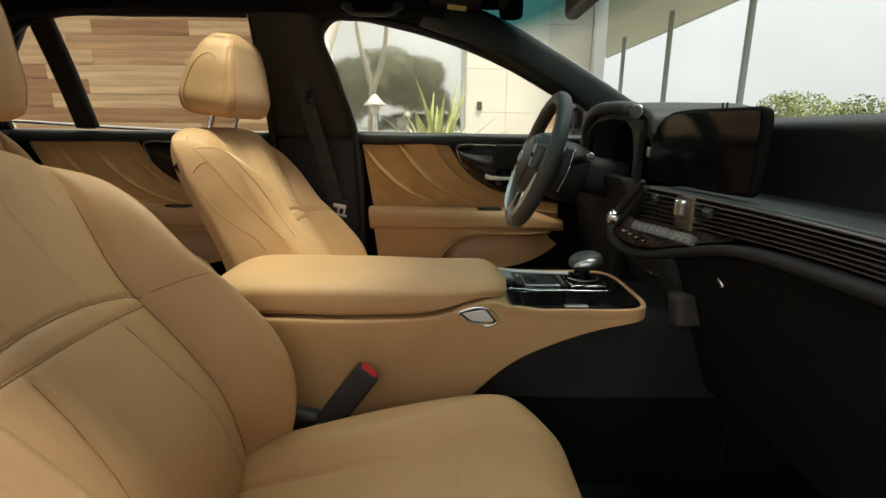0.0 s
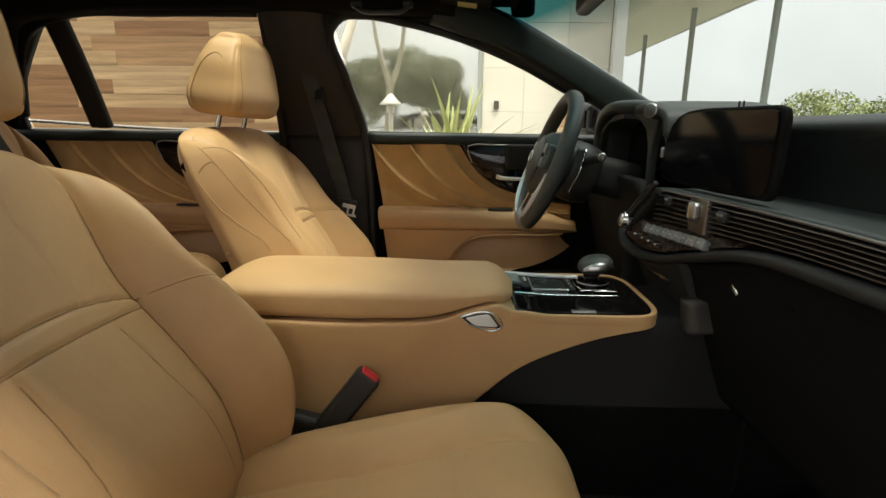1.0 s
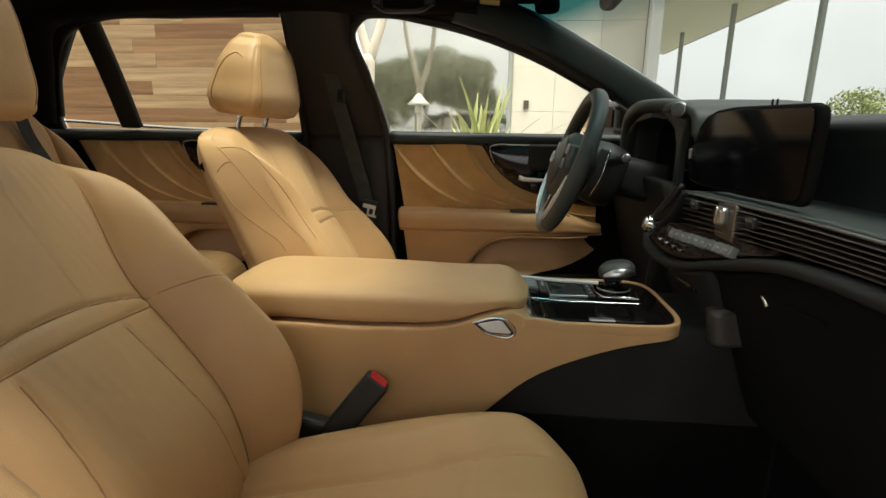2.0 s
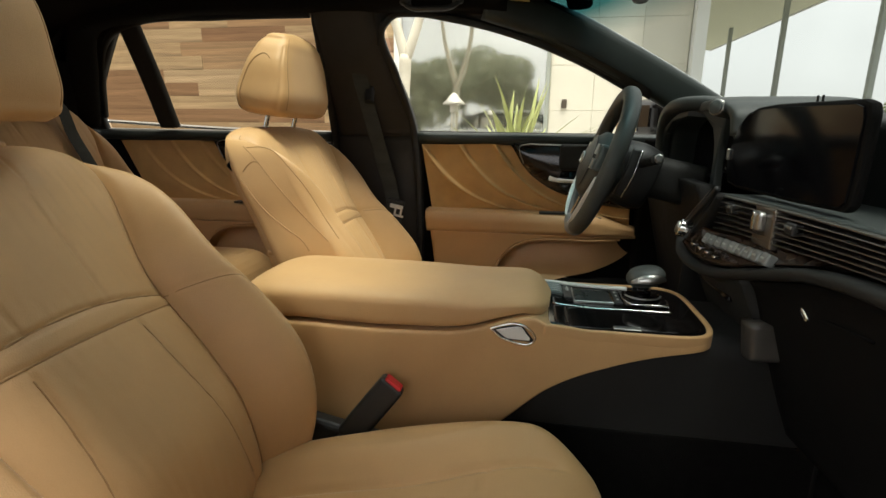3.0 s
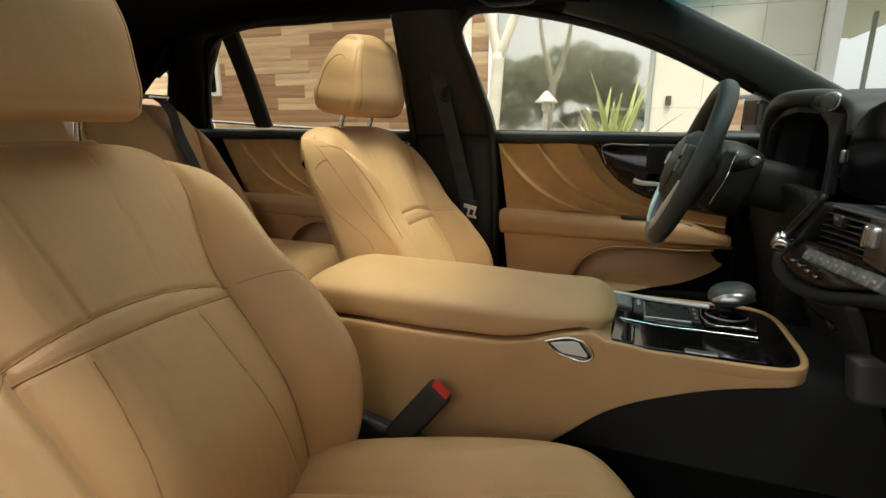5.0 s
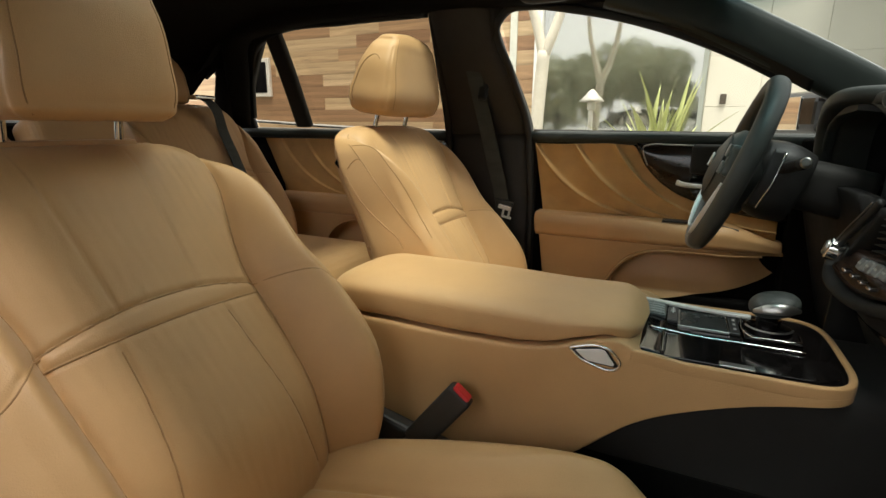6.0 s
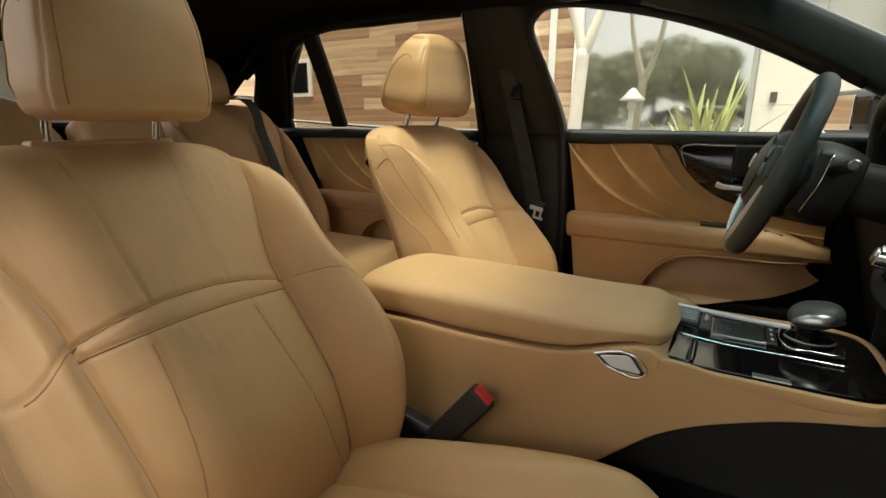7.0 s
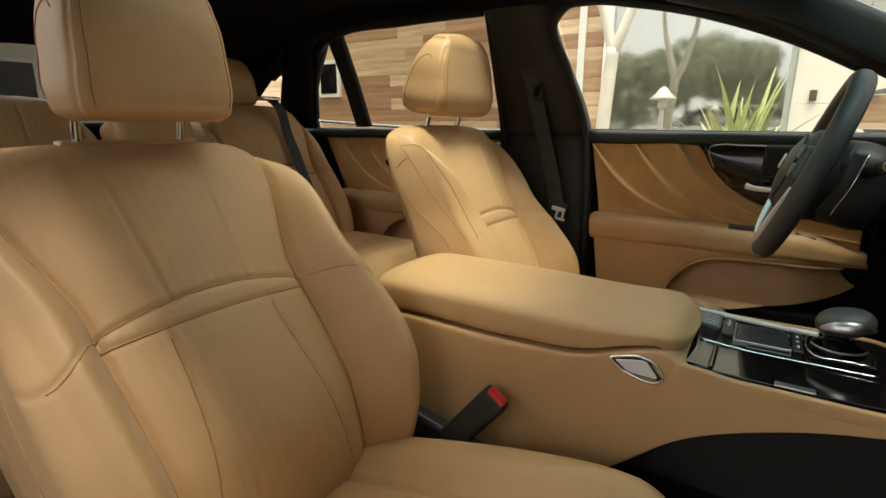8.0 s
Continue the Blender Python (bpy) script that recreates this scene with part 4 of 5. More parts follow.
# ---- belt buckle beside the passenger seat ----
buckle = thing("belt_buckle", "black seat-belt buckle with red release button", "belt buckle", (-0.22, -0.185, 0.38))
tilt = Matrix.Rotation(radians(38), 3, "Y") @ Matrix.Rotation(radians(-8), 3, "X")
part("stalk", sweep([(-0.29, -0.19, 0.33), (-0.24, -0.187, 0.395), (-0.20, -0.186, 0.44)], 0.034, 0.022, (1, 0, 0), 16, 4), black_plastic, buckle)
part("housing", rbox((-0.175, -0.185, 0.468), (0.048, 0.030, 0.135), 0.007, tilt), black_plastic, buckle, "black plastic housing")
tip = Vector((-0.175, -0.185, 0.468)) + tilt @ Vector((0, -0.002, 0.0665))
part("release_button", rbox(tip, (0.034, 0.022, 0.010), 0.003, tilt), red_plastic, buckle, "red release button")
# black box standing in for the shaded gap between cushion and console
part("gap_shade_box", rbox((-0.25, -0.178, 0.40), (0.20, 0.035, 0.07), 0.01, Matrix.Rotation(radians(12), 3, "Y")), black_plastic, buckle)

# ---- driver's belt on the pillar ----
belt = thing("seat_belt", "black webbing seat belt with bright tongue on the pillar", "seat belt", (-0.42, 0.74, 0.35))
part("webbing", sweep([(-0.475, 0.655, 1.165), (-0.450, 0.695, 1.02), (-0.412, 0.712, 0.86), (-0.372, 0.708, 0.70), (-0.385, 0.73, 0.52), (-0.40, 0.735, 0.34)], 0.050, 0.003, (0, 1, 0.1), 60, 4), webbing, belt)
part("pillar_guide", rbox((-0.476, 0.668, 1.172), (0.055, 0.018, 0.03), 0.006), black_plastic, belt)
part("guide_slot", rbox((-0.44, 0.700, 1.10), (0.03, 0.02, 0.14), 0.008, Matrix.Rotation(radians(-25), 3, "X")), black_plastic, belt)
part("tongue_cover", rbox((-0.362, 0.700, 0.708), (0.062, 0.014, 0.022), 0.005, Matrix.Rotation(radians(12), 3, "Y")), black_plastic, belt)
tilt_t = Matrix.Rotation(radians(12), 3, "Y")
tongue = part("tongue", rbox((-0.357, 0.690, 0.696), (0.046, 0.008, 0.014), 0.003, tilt_t), tongue_mat, belt, "bright metal tongue")
for dx in (-0.013, 0.013):
    part("tongue_blade", rbox((-0.352 + dx * 0.8, 0.689, 0.679), (0.007, 0.004, 0.030), 0.001, tilt_t), tongue_mat, tongue)
part("tongue_blade", rbox((-0.348, 0.689, 0.664), (0.028, 0.004, 0.008), 0.001, tilt_t), tongue_mat, tongue)
rbelt = thing("seat_belt", "black rear seat belt over the shoulder of the bench", "seat belt", (-1.5, 0.5, 0.5))
part("webbing", sweep([(-1.50, 0.462, 1.050), (-1.44, 0.464, 1.048), (-1.395, 0.468, 1.015), (-1.375, 0.478, 0.93), (-1.325, 0.468, 0.855), (-1.265, 0.444, 0.785), (-1.18, 0.42, 0.68), (-1.10, 0.40, 0.56)], 0.046, 0.004, (1, 0, 0.6), 40, 4), webbing, rbelt)
part("belt_guide", rbox((-1.440, 0.455, 1.052), (0.04, 0.085, 0.016), 0.006), chrome, rbelt, "bright belt guide")


# ---- doors ----
def door(x_off, x0, x1, name, label):
    """Door trim: belt roll, pleated insert, armrest, lower panel with pocket, dark bezel with a bright handle."""
    d = thing(name, label, "car door", (x_off + 0.1, 0.80, 0.24))
    a, b = x0 - x_off, x1 - x_off
    part("belt_roll", sweep([(x0, 0.787, 0.925), ((x0 + x1) / 2, 0.785, 0.923), (x1, 0.775, 0.923)], 0.045, 0.038, n=30, p=2.6), belt_trim, d, "dark padded belt-line trim")
    part("sill_strip", sweep([(x0, 0.803, 0.943), ((x0 + x1) / 2, 0.803, 0.940), (x1, 0.80, 0.938)], 0.014, 0.010, n=20), satin if x_off < -0.5 else rubber, d)
    part("inner_shell", rbox(((x0 + x1) / 2, 0.812, 0.58), (x1 - x0, 0.02, 0.66), 0.004), carpet, d, "black inner door shell")
    # pleated insert
    left = -0.285 if x_off > -0.5 else -0.37
    u = np.linspace(left, min(b, 0.42), 220)
    lowz = 0.668 - 0.055 * step(0.26, 0.44, u)
    topz = herm([-0.5, -0.4, -0.2, 0.0, 0.02, 0.045, 0.08, 0.134, 0.25, 0.43], [0.903, 0.903, 0.903, 0.903, 0.900, 0.862, 0.815, 0.772, 0.728, 0.695])(u)
    v = np.linspace(0, 1, 110)
    Z = lowz + (topz - lowz) * v[:, None]
    X = np.repeat(u[None], 110, 0) + (1 - v[:, None]) * (0.035 if x_off > -0.5 else 0.11) * step(left + 0.1, left, u)
    g = X + 0.15 * np.log(np.maximum(Z - 0.655, 0.004) / 0.25)
    h = np.zeros_like(X)
    proud = 0.8 if x_off > -0.5 else 0.35
    for xj in (-0.285, -0.155, -0.035):
        h += 0.0085 * proud * np.exp(-((g - xj) / 0.0085) ** 2) + 0.012 * proud * step(-0.12, 0.0, g - xj) * step(0.008, 0.0, g - xj)
    part("pleated_insert", plate(np.stack([X + x_off, 0.782 - h, Z], 2), (0, 0.02, 0)), suede, d, "tan suede insert with raised pleats")
    # armrest and lower panel, one skin each
    ua = np.linspace(max(a, -0.262), min(b, 0.435), 120)
    prof = through_points([(0.778, 0.680), (0.742, 0.686), (0.712, 0.680), (0.700, 0.664), (0.698, 0.640), (0.700, 0.623), (0.707, 0.615)], 40)
    tail = step(0.28, 0.45, ua)
    slant = 0.11 if x_off > -0.5 else 0.04
    lead = step(ua[0] + 0.12, ua[0], ua)
    A = np.stack([(ua + x_off)[None] + slant * lead[None] * (0.69 - prof[:, 1:]), prof[:, :1] + 0.05 * tail, prof[:, 1:] - 0.068 * tail * np.linspace(1, 0.1, 40)[:, None]], 2)
    part("armrest", plate(A, (0, 0.03, 0)), hide, d)
    part("armrest_switch", rbox((x_off + 0.165, 0.730, 0.688), (0.085, 0.035, 0.006), 0.002), black_plastic, d, "dark switch in the armrest")
    part("armrest_switch", rbox((x_off + 0.300, 0.733, 0.679), (0.046, 0.030, 0.006), 0.002, Matrix.Rotation(radians(12), 3, "Y")), black_plastic, d)
    zl = np.linspace(0.615, 0.448, 70)
    ul = np.linspace(max(a, -0.250), min(b, 0.45), 150)
    XX, ZZ = np.meshgrid(ul, zl)
    lip = 0.601 - 0.125 * np.clip((0.30 - XX) / 0.325, 0, 1) ** 6
    into = 0.060 * step(0.448, 0.470, ZZ) * step(0.004, -0.004, ZZ - lip) * step(-0.026, -0.018, XX) * (1 - 0.5 * step(0.0, 0.10, lip - ZZ))
    edge_x = 0.452 - 0.14 * np.clip((0.60 - ZZ) / 0.112, 0, 2) ** 2.6
    XX2 = np.minimum(XX, edge_x) + slant * step(ul[0] + 0.12, ul[0], XX) * (0.69 - ZZ)
    part("lower_panel", plate(np.stack([XX2 + x_off, 0.706 + into + 0.012 * (0.615 - ZZ) / 0.16 + 0.05 * step(0.28, 0.45, XX), ZZ], 2), (0, 0.03, 0)), hide, d)
    rim_x = np.r_[np.linspace(-0.022, 0.02, 6), np.linspace(0.05, 0.39, 12)]
    part("pocket_rim", sweep([(x_off + u, 0.708 + 0.05 * float(step(0.28, 0.45, np.array(u))), 0.601 - 0.125 * min(1.0, max(0.0, (0.30 - u) / 0.325)) ** 6) for u in rim_x], 0.006, 0.006, n=70), hide, d)
    # dark bezel with handle
    ub = np.linspace(0.028, min(b, 0.60), 120)
    lo = herm([0.0, 0.028, 0.045, 0.08, 0.134, 0.25, 0.60], [0.915, 0.903, 0.862, 0.815, 0.772, 0.728, 0.685])(ub) + 0.002
    vv = np.linspace(0, 1, 20)
    Zb = lo + (0.912 - lo) * vv[:, None]
    part("bezel", plate(np.stack([np.repeat((ub + x_off)[None], 20, 0), 0.774 - 0.010 * np.sin(vv * np.pi)[:, None] + 0 * Zb, Zb], 2), (0, 0.02, 0)), bezel_mat, d, "glossy dark door-handle bezel")
    part("bezel_trim", sweep([(x_off + 0.60 if b > 0.6 else x1, 0.758, 0.905), (x_off + 0.42, 0.758, 0.9055), (x_off + 0.30, 0.758, 0.906), (x_off + 0.20, 0.758, 0.9065), (x_off + 0.12, 0.758, 0.907), (x_off + 0.07, 0.759, 0.907), (x_off + 0.048, 0.761, 0.899), (x_off + 0.050, 0.762, 0.880), (x_off + 0.064, 0.764, 0.845)], 0.004, 0.004, n=80), satin, d, "thin bright trim line")
    if b > 0.5:
        part("speaker_pad", rbox((x_off + 0.265, 0.757, 0.868), (0.17, 0.022, 0.085), 0.010), soft_black, d)
        hd = part("door_handle", sweep([(x_off + 0.150, 0.744, 0.800), (x_off + 0.164, 0.734, 0.796), (x_off + 0.195, 0.729, 0.7935), (x_off + 0.27, 0.735, 0.794), (x_off + 0.32, 0.755, 0.792)], 0.009, 0.017, n=24, p=2.5, taper=lambda q: 1.0 - 0.62 * q ** 0.7), bright, d, "chrome door handle")
        part("handle_cup", disc((x_off + 0.225, 0.764, 0.795), (0, -1, 0.2), 0.045, 0.01, 0.003), gloss_black, hd)
    part("kick_panel", rbox(((x0 + x1) / 2, 0.762, 0.35), (x1 - x0, 0.05, 0.22), 0.01), carpet, d)
    return d


door(0.0, -0.30, 0.66, "front_door", "driver door with tan pleated trim and dark bezel")
door(-1.10, -1.60, -0.61, "rear_door", "rear door with tan pleated trim, closed")


# ---- dashboard ----
dash = thing("dashboard", "black leather dashboard with wide slatted vents", "dashboard", (0.6, 0, 0.24))
XF = herm([-0.76, -0.5, -0.2, 0.1, 0.22], [0.442, 0.458, 0.453, 0.430, 0.415])
LIPZ = herm([-0.76, -0.5, -0.29, -0.12, 0.0, 0.08, 0.15, 0.21], [0.811, 0.804, 0.789, 0.745, 0.712, 0.703, 0.716, 0.748])
VENT_LOW = herm([-0.76, -0.4, -0.2, 0.0, 0.18], [0.817, 0.808, 0.797, 0.785, 0.770])
VENT_TOP = herm([-0.76, -0.2, 0.18], [0.850, 0.846, 0.838])
yy = np.linspace(-0.76, 0.76, 80)
prof = through_points([(0.62, 0.835), (0.612, 0.88), (0.585, 0.935), (0.566, 0.958), (0.566, 0.971), (0.585, 0.980), (0.68, 0.984), (0.85, 0.980), (1.02, 0.965), (1.02, 0.835)], 70)
part("upper_pad", surf(np.array([[(px, y, pz) for px, pz in prof] for y in yy]), True, True), dark_hide, dash, "black leather upper pad")
ys = np.linspace(-0.76, 0.045, 80)
part("shelf", plate(np.array([[(XF(y) + (0.64 - XF(y)) * t, y, VENT_TOP(y) + 0.004 - 0.004 * t) for t in np.linspace(0, 1, 10)] for y in ys]), (0, 0, -0.006)), ledge_mat, dash, "dark grey-green vinyl ledge above the vents")
part("vent_back", plate(np.array([[(XF(y) + 0.035, y, LIPZ(y) + (VENT_TOP(y) - LIPZ(y)) * t) for t in np.linspace(0, 1, 8)] for y in ys]), (0.01, 0, 0)), black_plastic, dash)
part("vent_panel", plate(np.array([[(XF(y) + 0.026, y, VENT_LOW(y) + (VENT_TOP(y) - VENT_LOW(y)) * t) for t in np.linspace(0, 1, 6)] for y in np.linspace(-0.75, -0.265, 40)]), (0.006, 0, 0)), grain_black, dash, "dark wood panel behind the slats")
for k in range(7):
    f = k / 6
    tip = 0.022 + 0.35 * (0.845 - (0.785 + 0.055 * f))
    pts = [(float(XF(y)) + 0.004, y, float(VENT_LOW(y) + (VENT_TOP(y) - VENT_LOW(y)) * f)) for y in np.linspace(-0.75, tip, 12)]
    part("vent_slat", sweep(pts, 0.026 if k < 6 else 0.02, 0.0026 if k < 6 else 0.0045, n=50, p=3, sides=10), slat_mat, dash, "slim metal slat")
part("vent_cap", sweep([(0.424, 0.030, 0.856), (0.420, 0.050, 0.836), (0.416, 0.090, 0.806), (0.412, 0.130, 0.776), (0.410, 0.158, 0.748)], 0.010, 0.010, (1, 0, 0), 30, 3), black_plastic, dash, "dark edge of the vents")
part("cap_line", sweep([(0.416, 0.040, 0.853), (0.412, 0.058, 0.835), (0.408, 0.096, 0.807), (0.405, 0.134, 0.778)], 0.0018, 0.0018, (1, 0, 0), 30), smoke, dash, "thin bright edge line")
part("stack_cheek", plate(np.array([[(0.424 + 0.19 * t, y + 0.05 * t, z - 0.004 - 0.02 * t) for t in np.linspace(0, 1, 8)] for y, z in through_points([(0.030, 0.852), (0.050, 0.832), (0.090, 0.802), (0.130, 0.772), (0.165, 0.735), (0.185, 0.66), (0.190, 0.56)], 24)]), (0.0, -0.01, -0.006)), knee_mat, dash)
for y in (-0.020, -0.204):
    sl = part("vent_slider", rbox((float(XF(y)) - 0.006, y, 0.826), (0.016, 0.024, 0.018), 0.004), black_plastic, dash)
    part("slider_mark", rbox((float(XF(y)) - 0.0145, y, 0.829), (0.002, 0.018, 0.004), 0.0), key_mat, sl)
ck = part("clock_block", rbox((float(XF(-0.12)) + 0.004, -0.122, 0.814), (0.022, 0.066, 0.062), 0.004), smoke, dash)
part("block_knob", rbox((float(XF(-0.12)) - 0.010, -0.116, 0.822), (0.016, 0.032, 0.030), 0.006), satin, ck, "satin metal vent knob")
part("knob_rib", rbox((float(XF(-0.12)) - 0.019, -0.116, 0.822), (0.004, 0.006, 0.028), 0.0015), chrome, ck)
# climate panel
PANEL_TOP = np.array([min(float(VENT_LOW(y)) - 0.006, 0.853 - 0.86 * (y - 0.035)) for y in np.linspace(-0.25, 0.162, 48)])
part("climate_panel", plate(np.array([[(XF(y) + 0.002 - 0.012 * (1 - t), y, LIPZ(y) + 0.006 + (top - LIPZ(y) - 0.006) * t) for t in np.linspace(0, 1, 8)] for y, top in zip(np.linspace(-0.25, 0.162, 48), PANEL_TOP)]), (0.02, 0, 0)), grain_black, dash, "dark gloss climate control panel")
for i in range(9):
    y = 0.040 - 0.0255 * i
    key = part("climate_key", rbox((float(XF(y)) - 0.012, y, 0.758 + 0.0016 * i), (0.016, 0.0235, 0.019), 0.003, Matrix.Rotation(radians(25), 3, "Y")), key_mat, dash)
    part("key_mark", rbox((float(XF(y)) - 0.0205, y, 0.762 + 0.0016 * i), (0.001, 0.010, 0.003), 0.0, Matrix.Rotation(radians(25), 3, "Y")), mark_mat, key)
for i in range(4):
    y = 0.082 - 0.030 * i
    part("chrome_key", rbox((float(XF(y)) - 0.018, y, 0.739 - 0.001 * i), (0.012, 0.014, 0.006), 0.002), chrome, dash)
part("volume_knob", disc((0.408, 0.142, 0.758), (-1, 0.2, 0.3), 0.019, 0.024, 0.003), chrome, dash, "chrome rotary knob")
part("knob_face", disc((0.398, 0.144, 0.7610), (-1, 0.2, 0.3), 0.013, 0.012, 0.003), satin, dash)
# lower roll and glove box
pts = [(float(XF(y)) - 0.006, y, float(LIPZ(y)) - 0.008) for y in np.linspace(-0.76, 0.15, 16)] + [(0.424, 0.178, 0.728), (0.428, 0.192, 0.752)]
part("lower_roll", sweep(pts, 0.038, 0.020, n=90, p=2.4), soft_black, dash, "black leather roll under the vents")
part("glove_box", plate(np.array([[(XF(y) - 0.002 + 0.055 * t ** 0.6 + 0.04 * t * t, y, LIPZ(y) - 0.02 - (LIPZ(y) - 0.47) * t) for t in np.linspace(0, 1, 24)] for y in np.linspace(-0.76, -0.10, 50)]), (0.02, 0, 0)), glove_mat, dash, "black glove box")
part("glove_button", rbox((0.472, -0.226, 0.711), (0.012, 0.023, 0.009), 0.003, Matrix.Rotation(radians(28), 3, "X")), chrome, dash, "chrome glove-box button")
part("glove_seam", sweep([(0.475, -0.235, 0.712), (0.470, -0.29, 0.722), (0.472, -0.36, 0.728)], 0.004, 0.004, n=12), glove_mat, dash)
part("centre_panel", plate(np.array([[(0.432 + 0.06 * t, y, LIPZ(y) - 0.018 - (LIPZ(y) - 0.60) * t) for t in np.linspace(0, 1, 16)] for y in np.linspace(-0.10, 0.19, 30)]), (0.03, 0, 0)), soft_black, dash)
part("panel_key_row", rbox((0.452, 0.05, 0.665), (0.014, 0.16, 0.012), 0.003), gloss_black, dash)
part("console_foot", sweep([(0.492, -0.112, 0.658), (0.495, -0.114, 0.628), (0.498, -0.116, 0.598)], 0.10, 0.05, (0, 1, 0), 10, 5), foot_mat, dash, "dark metallic console foot")
part("knee_panel", plate(np.array([[(0.44 + 0.10 * t, y, 0.845 - 0.40 * t) for t in np.linspace(0, 1, 12)] for y in np.linspace(0.185, 0.76, 20)]), (0.03, 0, 0)), knee_mat, dash)
# centre display
display = thing("centre_display", "wide dark centre display screen standing on the dashboard", "display screen", (0.5, -0.06, 0.85))
DISPLAY_EDGE = [(0.10, 0.850), (0.146, 0.855), (0.159, 0.876), (0.157, 0.915), (0.124, 0.970), (0.092, 0.989), (0.05, 0.998), (-0.02, 1.001), (-0.245, 0.997), (-0.262, 0.992), (-0.267, 0.978), (-0.265, 0.90), (-0.261, 0.866), (-0.249, 0.857), (-0.106, 0.852)]
part("housing", prism(DISPLAY_EDGE, lambda u, v, w: (0.492 - w, u, v), 0.014, 0.005), glove_mat, display)
part("screen", prism([(-0.062 + (u + 0.062) * 0.955, 0.927 + (v - 0.927) * 0.925) for u, v in DISPLAY_EDGE], lambda u, v, w: (0.479 - w, u, v), 0.0035, 0.001), screen_mat, display, "black glass screen")
part("dial_key", rbox((0.474, 0.143, 0.912), (0.008, 0.009, 0.022), 0.003), satin, display)
for y in (-0.126, -0.140):
    part("top_sensor", rbox((0.486, y, 1.003), (0.003, 0.002, 0.010), 0.0005), black_plastic, display)
# instrument hood
pod = thing("instrument_hood", "black leather instrument hood behind the steering wheel", "instrument panel", (0.6, 0.36, 0.85))


def set_back(x, y, z):
    """The end of the hood beside the display lies deeper in the dashboard than its far end."""
    f = 1 + 0.13 * float(step(0.45, 0.20, np.array(y)))
    return (0.08 + f * (x - 0.08), -0.95 + f * (y + 0.95), 0.958 + f * (z - 0.958))


part("hood", sweep([(0.61, 0.150, 0.95), (0.61, 0.160, 0.985), (0.61, 0.21, 1.006), (0.61, 0.36, 1.012), (0.61, 0.50, 1.002), (0.61, 0.575, 0.965), (0.61, 0.595, 0.90), (0.61, 0.597, 0.84)], 0.030, 0.27, (1, 0, 0), 80, 5, 32), lit_hood_hide, pod)
part("hood_lip", sweep([set_back(*q) for q in ((0.50, 0.128, 0.860), (0.495, 0.124, 0.93), (0.478, 0.140, 0.985), (0.458, 0.20, 1.010), (0.445, 0.36, 1.018), (0.447, 0.50, 1.008), (0.455, 0.585, 0.966), (0.46, 0.605, 0.90), (0.462, 0.607, 0.84))], 0.034, 0.040, (1, 0, 0), 80, 2.5, 20), lit_hood_hide, pod)
part("instrument_glass", rbox((0.55, 0.36, 0.92), (0.02, 0.46, 0.17), 0.01), screen_mat, pod, "dark instrument glass")
part("dial_ring", sweep([(0.535, 0.33 + 0.062 * math.cos(a), 0.925 + 0.062 * math.sin(a)) for a in np.linspace(0, 2 * np.pi, 25)], 0.004, 0.010, (1, 0, 0), 60), smoke, pod, "dark metal dial ring")
part("side_cheek", rbox((0.577, 0.285, 0.904), (0.06, 0.018, 0.14), 0.006), dark_hide, pod)
part("hood_face", prism([(0.602, 0.900), (0.600, 0.955), (0.575, 0.998), (0.50, 1.014), (0.36, 1.021), (0.26, 1.022), (0.18, 1.014), (0.126, 0.994), (0.138, 0.960), (0.150, 0.925), (0.153, 0.89), (0.150, 0.844), (0.174, 0.844), (0.171, 0.90), (0.176, 0.930), (0.196, 0.962), (0.25, 0.984), (0.36, 0.990), (0.50, 0.980), (0.570, 0.950), (0.588, 0.900)], lambda u, v, w: set_back(0.472 - w, u, v), 0.018, 0.004), lit_hood_hide, pod, "leather face of the hood")
part("mode_dial", disc((0.480, 0.233, 1.003), (-0.75, -0.65, 0.1), 0.0175, 0.044, 0.003), satin, pod, "ribbed metal drive-mode dial")
part("mode_dial_face", disc((0.4628, 0.2181, 1.0053), (-0.75, -0.65, 0.1), 0.0142, 0.006, 0.002), button_mat, pod)

# ---- steering wheel ----
wheel = thing("steering_wheel", "black leather steering wheel with satin metal spokes", "steering wheel", (0.30, 0.40, 0.80))
WC = Vector((0.262, 0.400, 0.874))
WM = Matrix.Translation(WC) @ Matrix.Rotation(radians(-71), 4, "Y")


def on_wheel(pts):
    """Wheel places: u up the rim, v to the car's left, w towards the driver."""
    return [tuple(WM @ Vector((u, v, w))) for u, v, w in pts]


a = np.linspace(0, 2 * np.pi, 97)[:-1]
c, s = ring(20, 2.2)
rim = np.array([[tuple(WM @ Vector(((0.178 + 0.0200 * cc) * math.cos(t), (0.178 + 0.0200 * cc) * math.sin(t), 0.0200 * ss))) for cc, ss in zip(c, s)] for t in np.r_[a, a[:1]]])
part("rim", surf(rim, True), wheel_hide, wheel)
prof = [(0.001, 0.046), (0.038, 0.043), (0.068, 0.033), (0.086, 0.014), (0.088, -0.02), (0.078, -0.05)]
hb = np.array([[tuple(WM @ Vector((r * (0.92 + 0.1 * abs(math.cos(t))) * math.cos(t) - 0.01, r * 1.12 * math.sin(t), w))) for t in a] for r, w in prof])
part("hub", surf(hb, True, True), wheel_hide, wheel, "black airbag cover")
part("emblem", sweep(on_wheel([(0.014 * math.cos(t), 0.020 * math.sin(t), 0.0475) for t in np.linspace(0, 2 * np.pi, 17)]), 0.004, 0.004, (1, 0, 0), 40), bright, wheel, "plain chrome oval emblem")
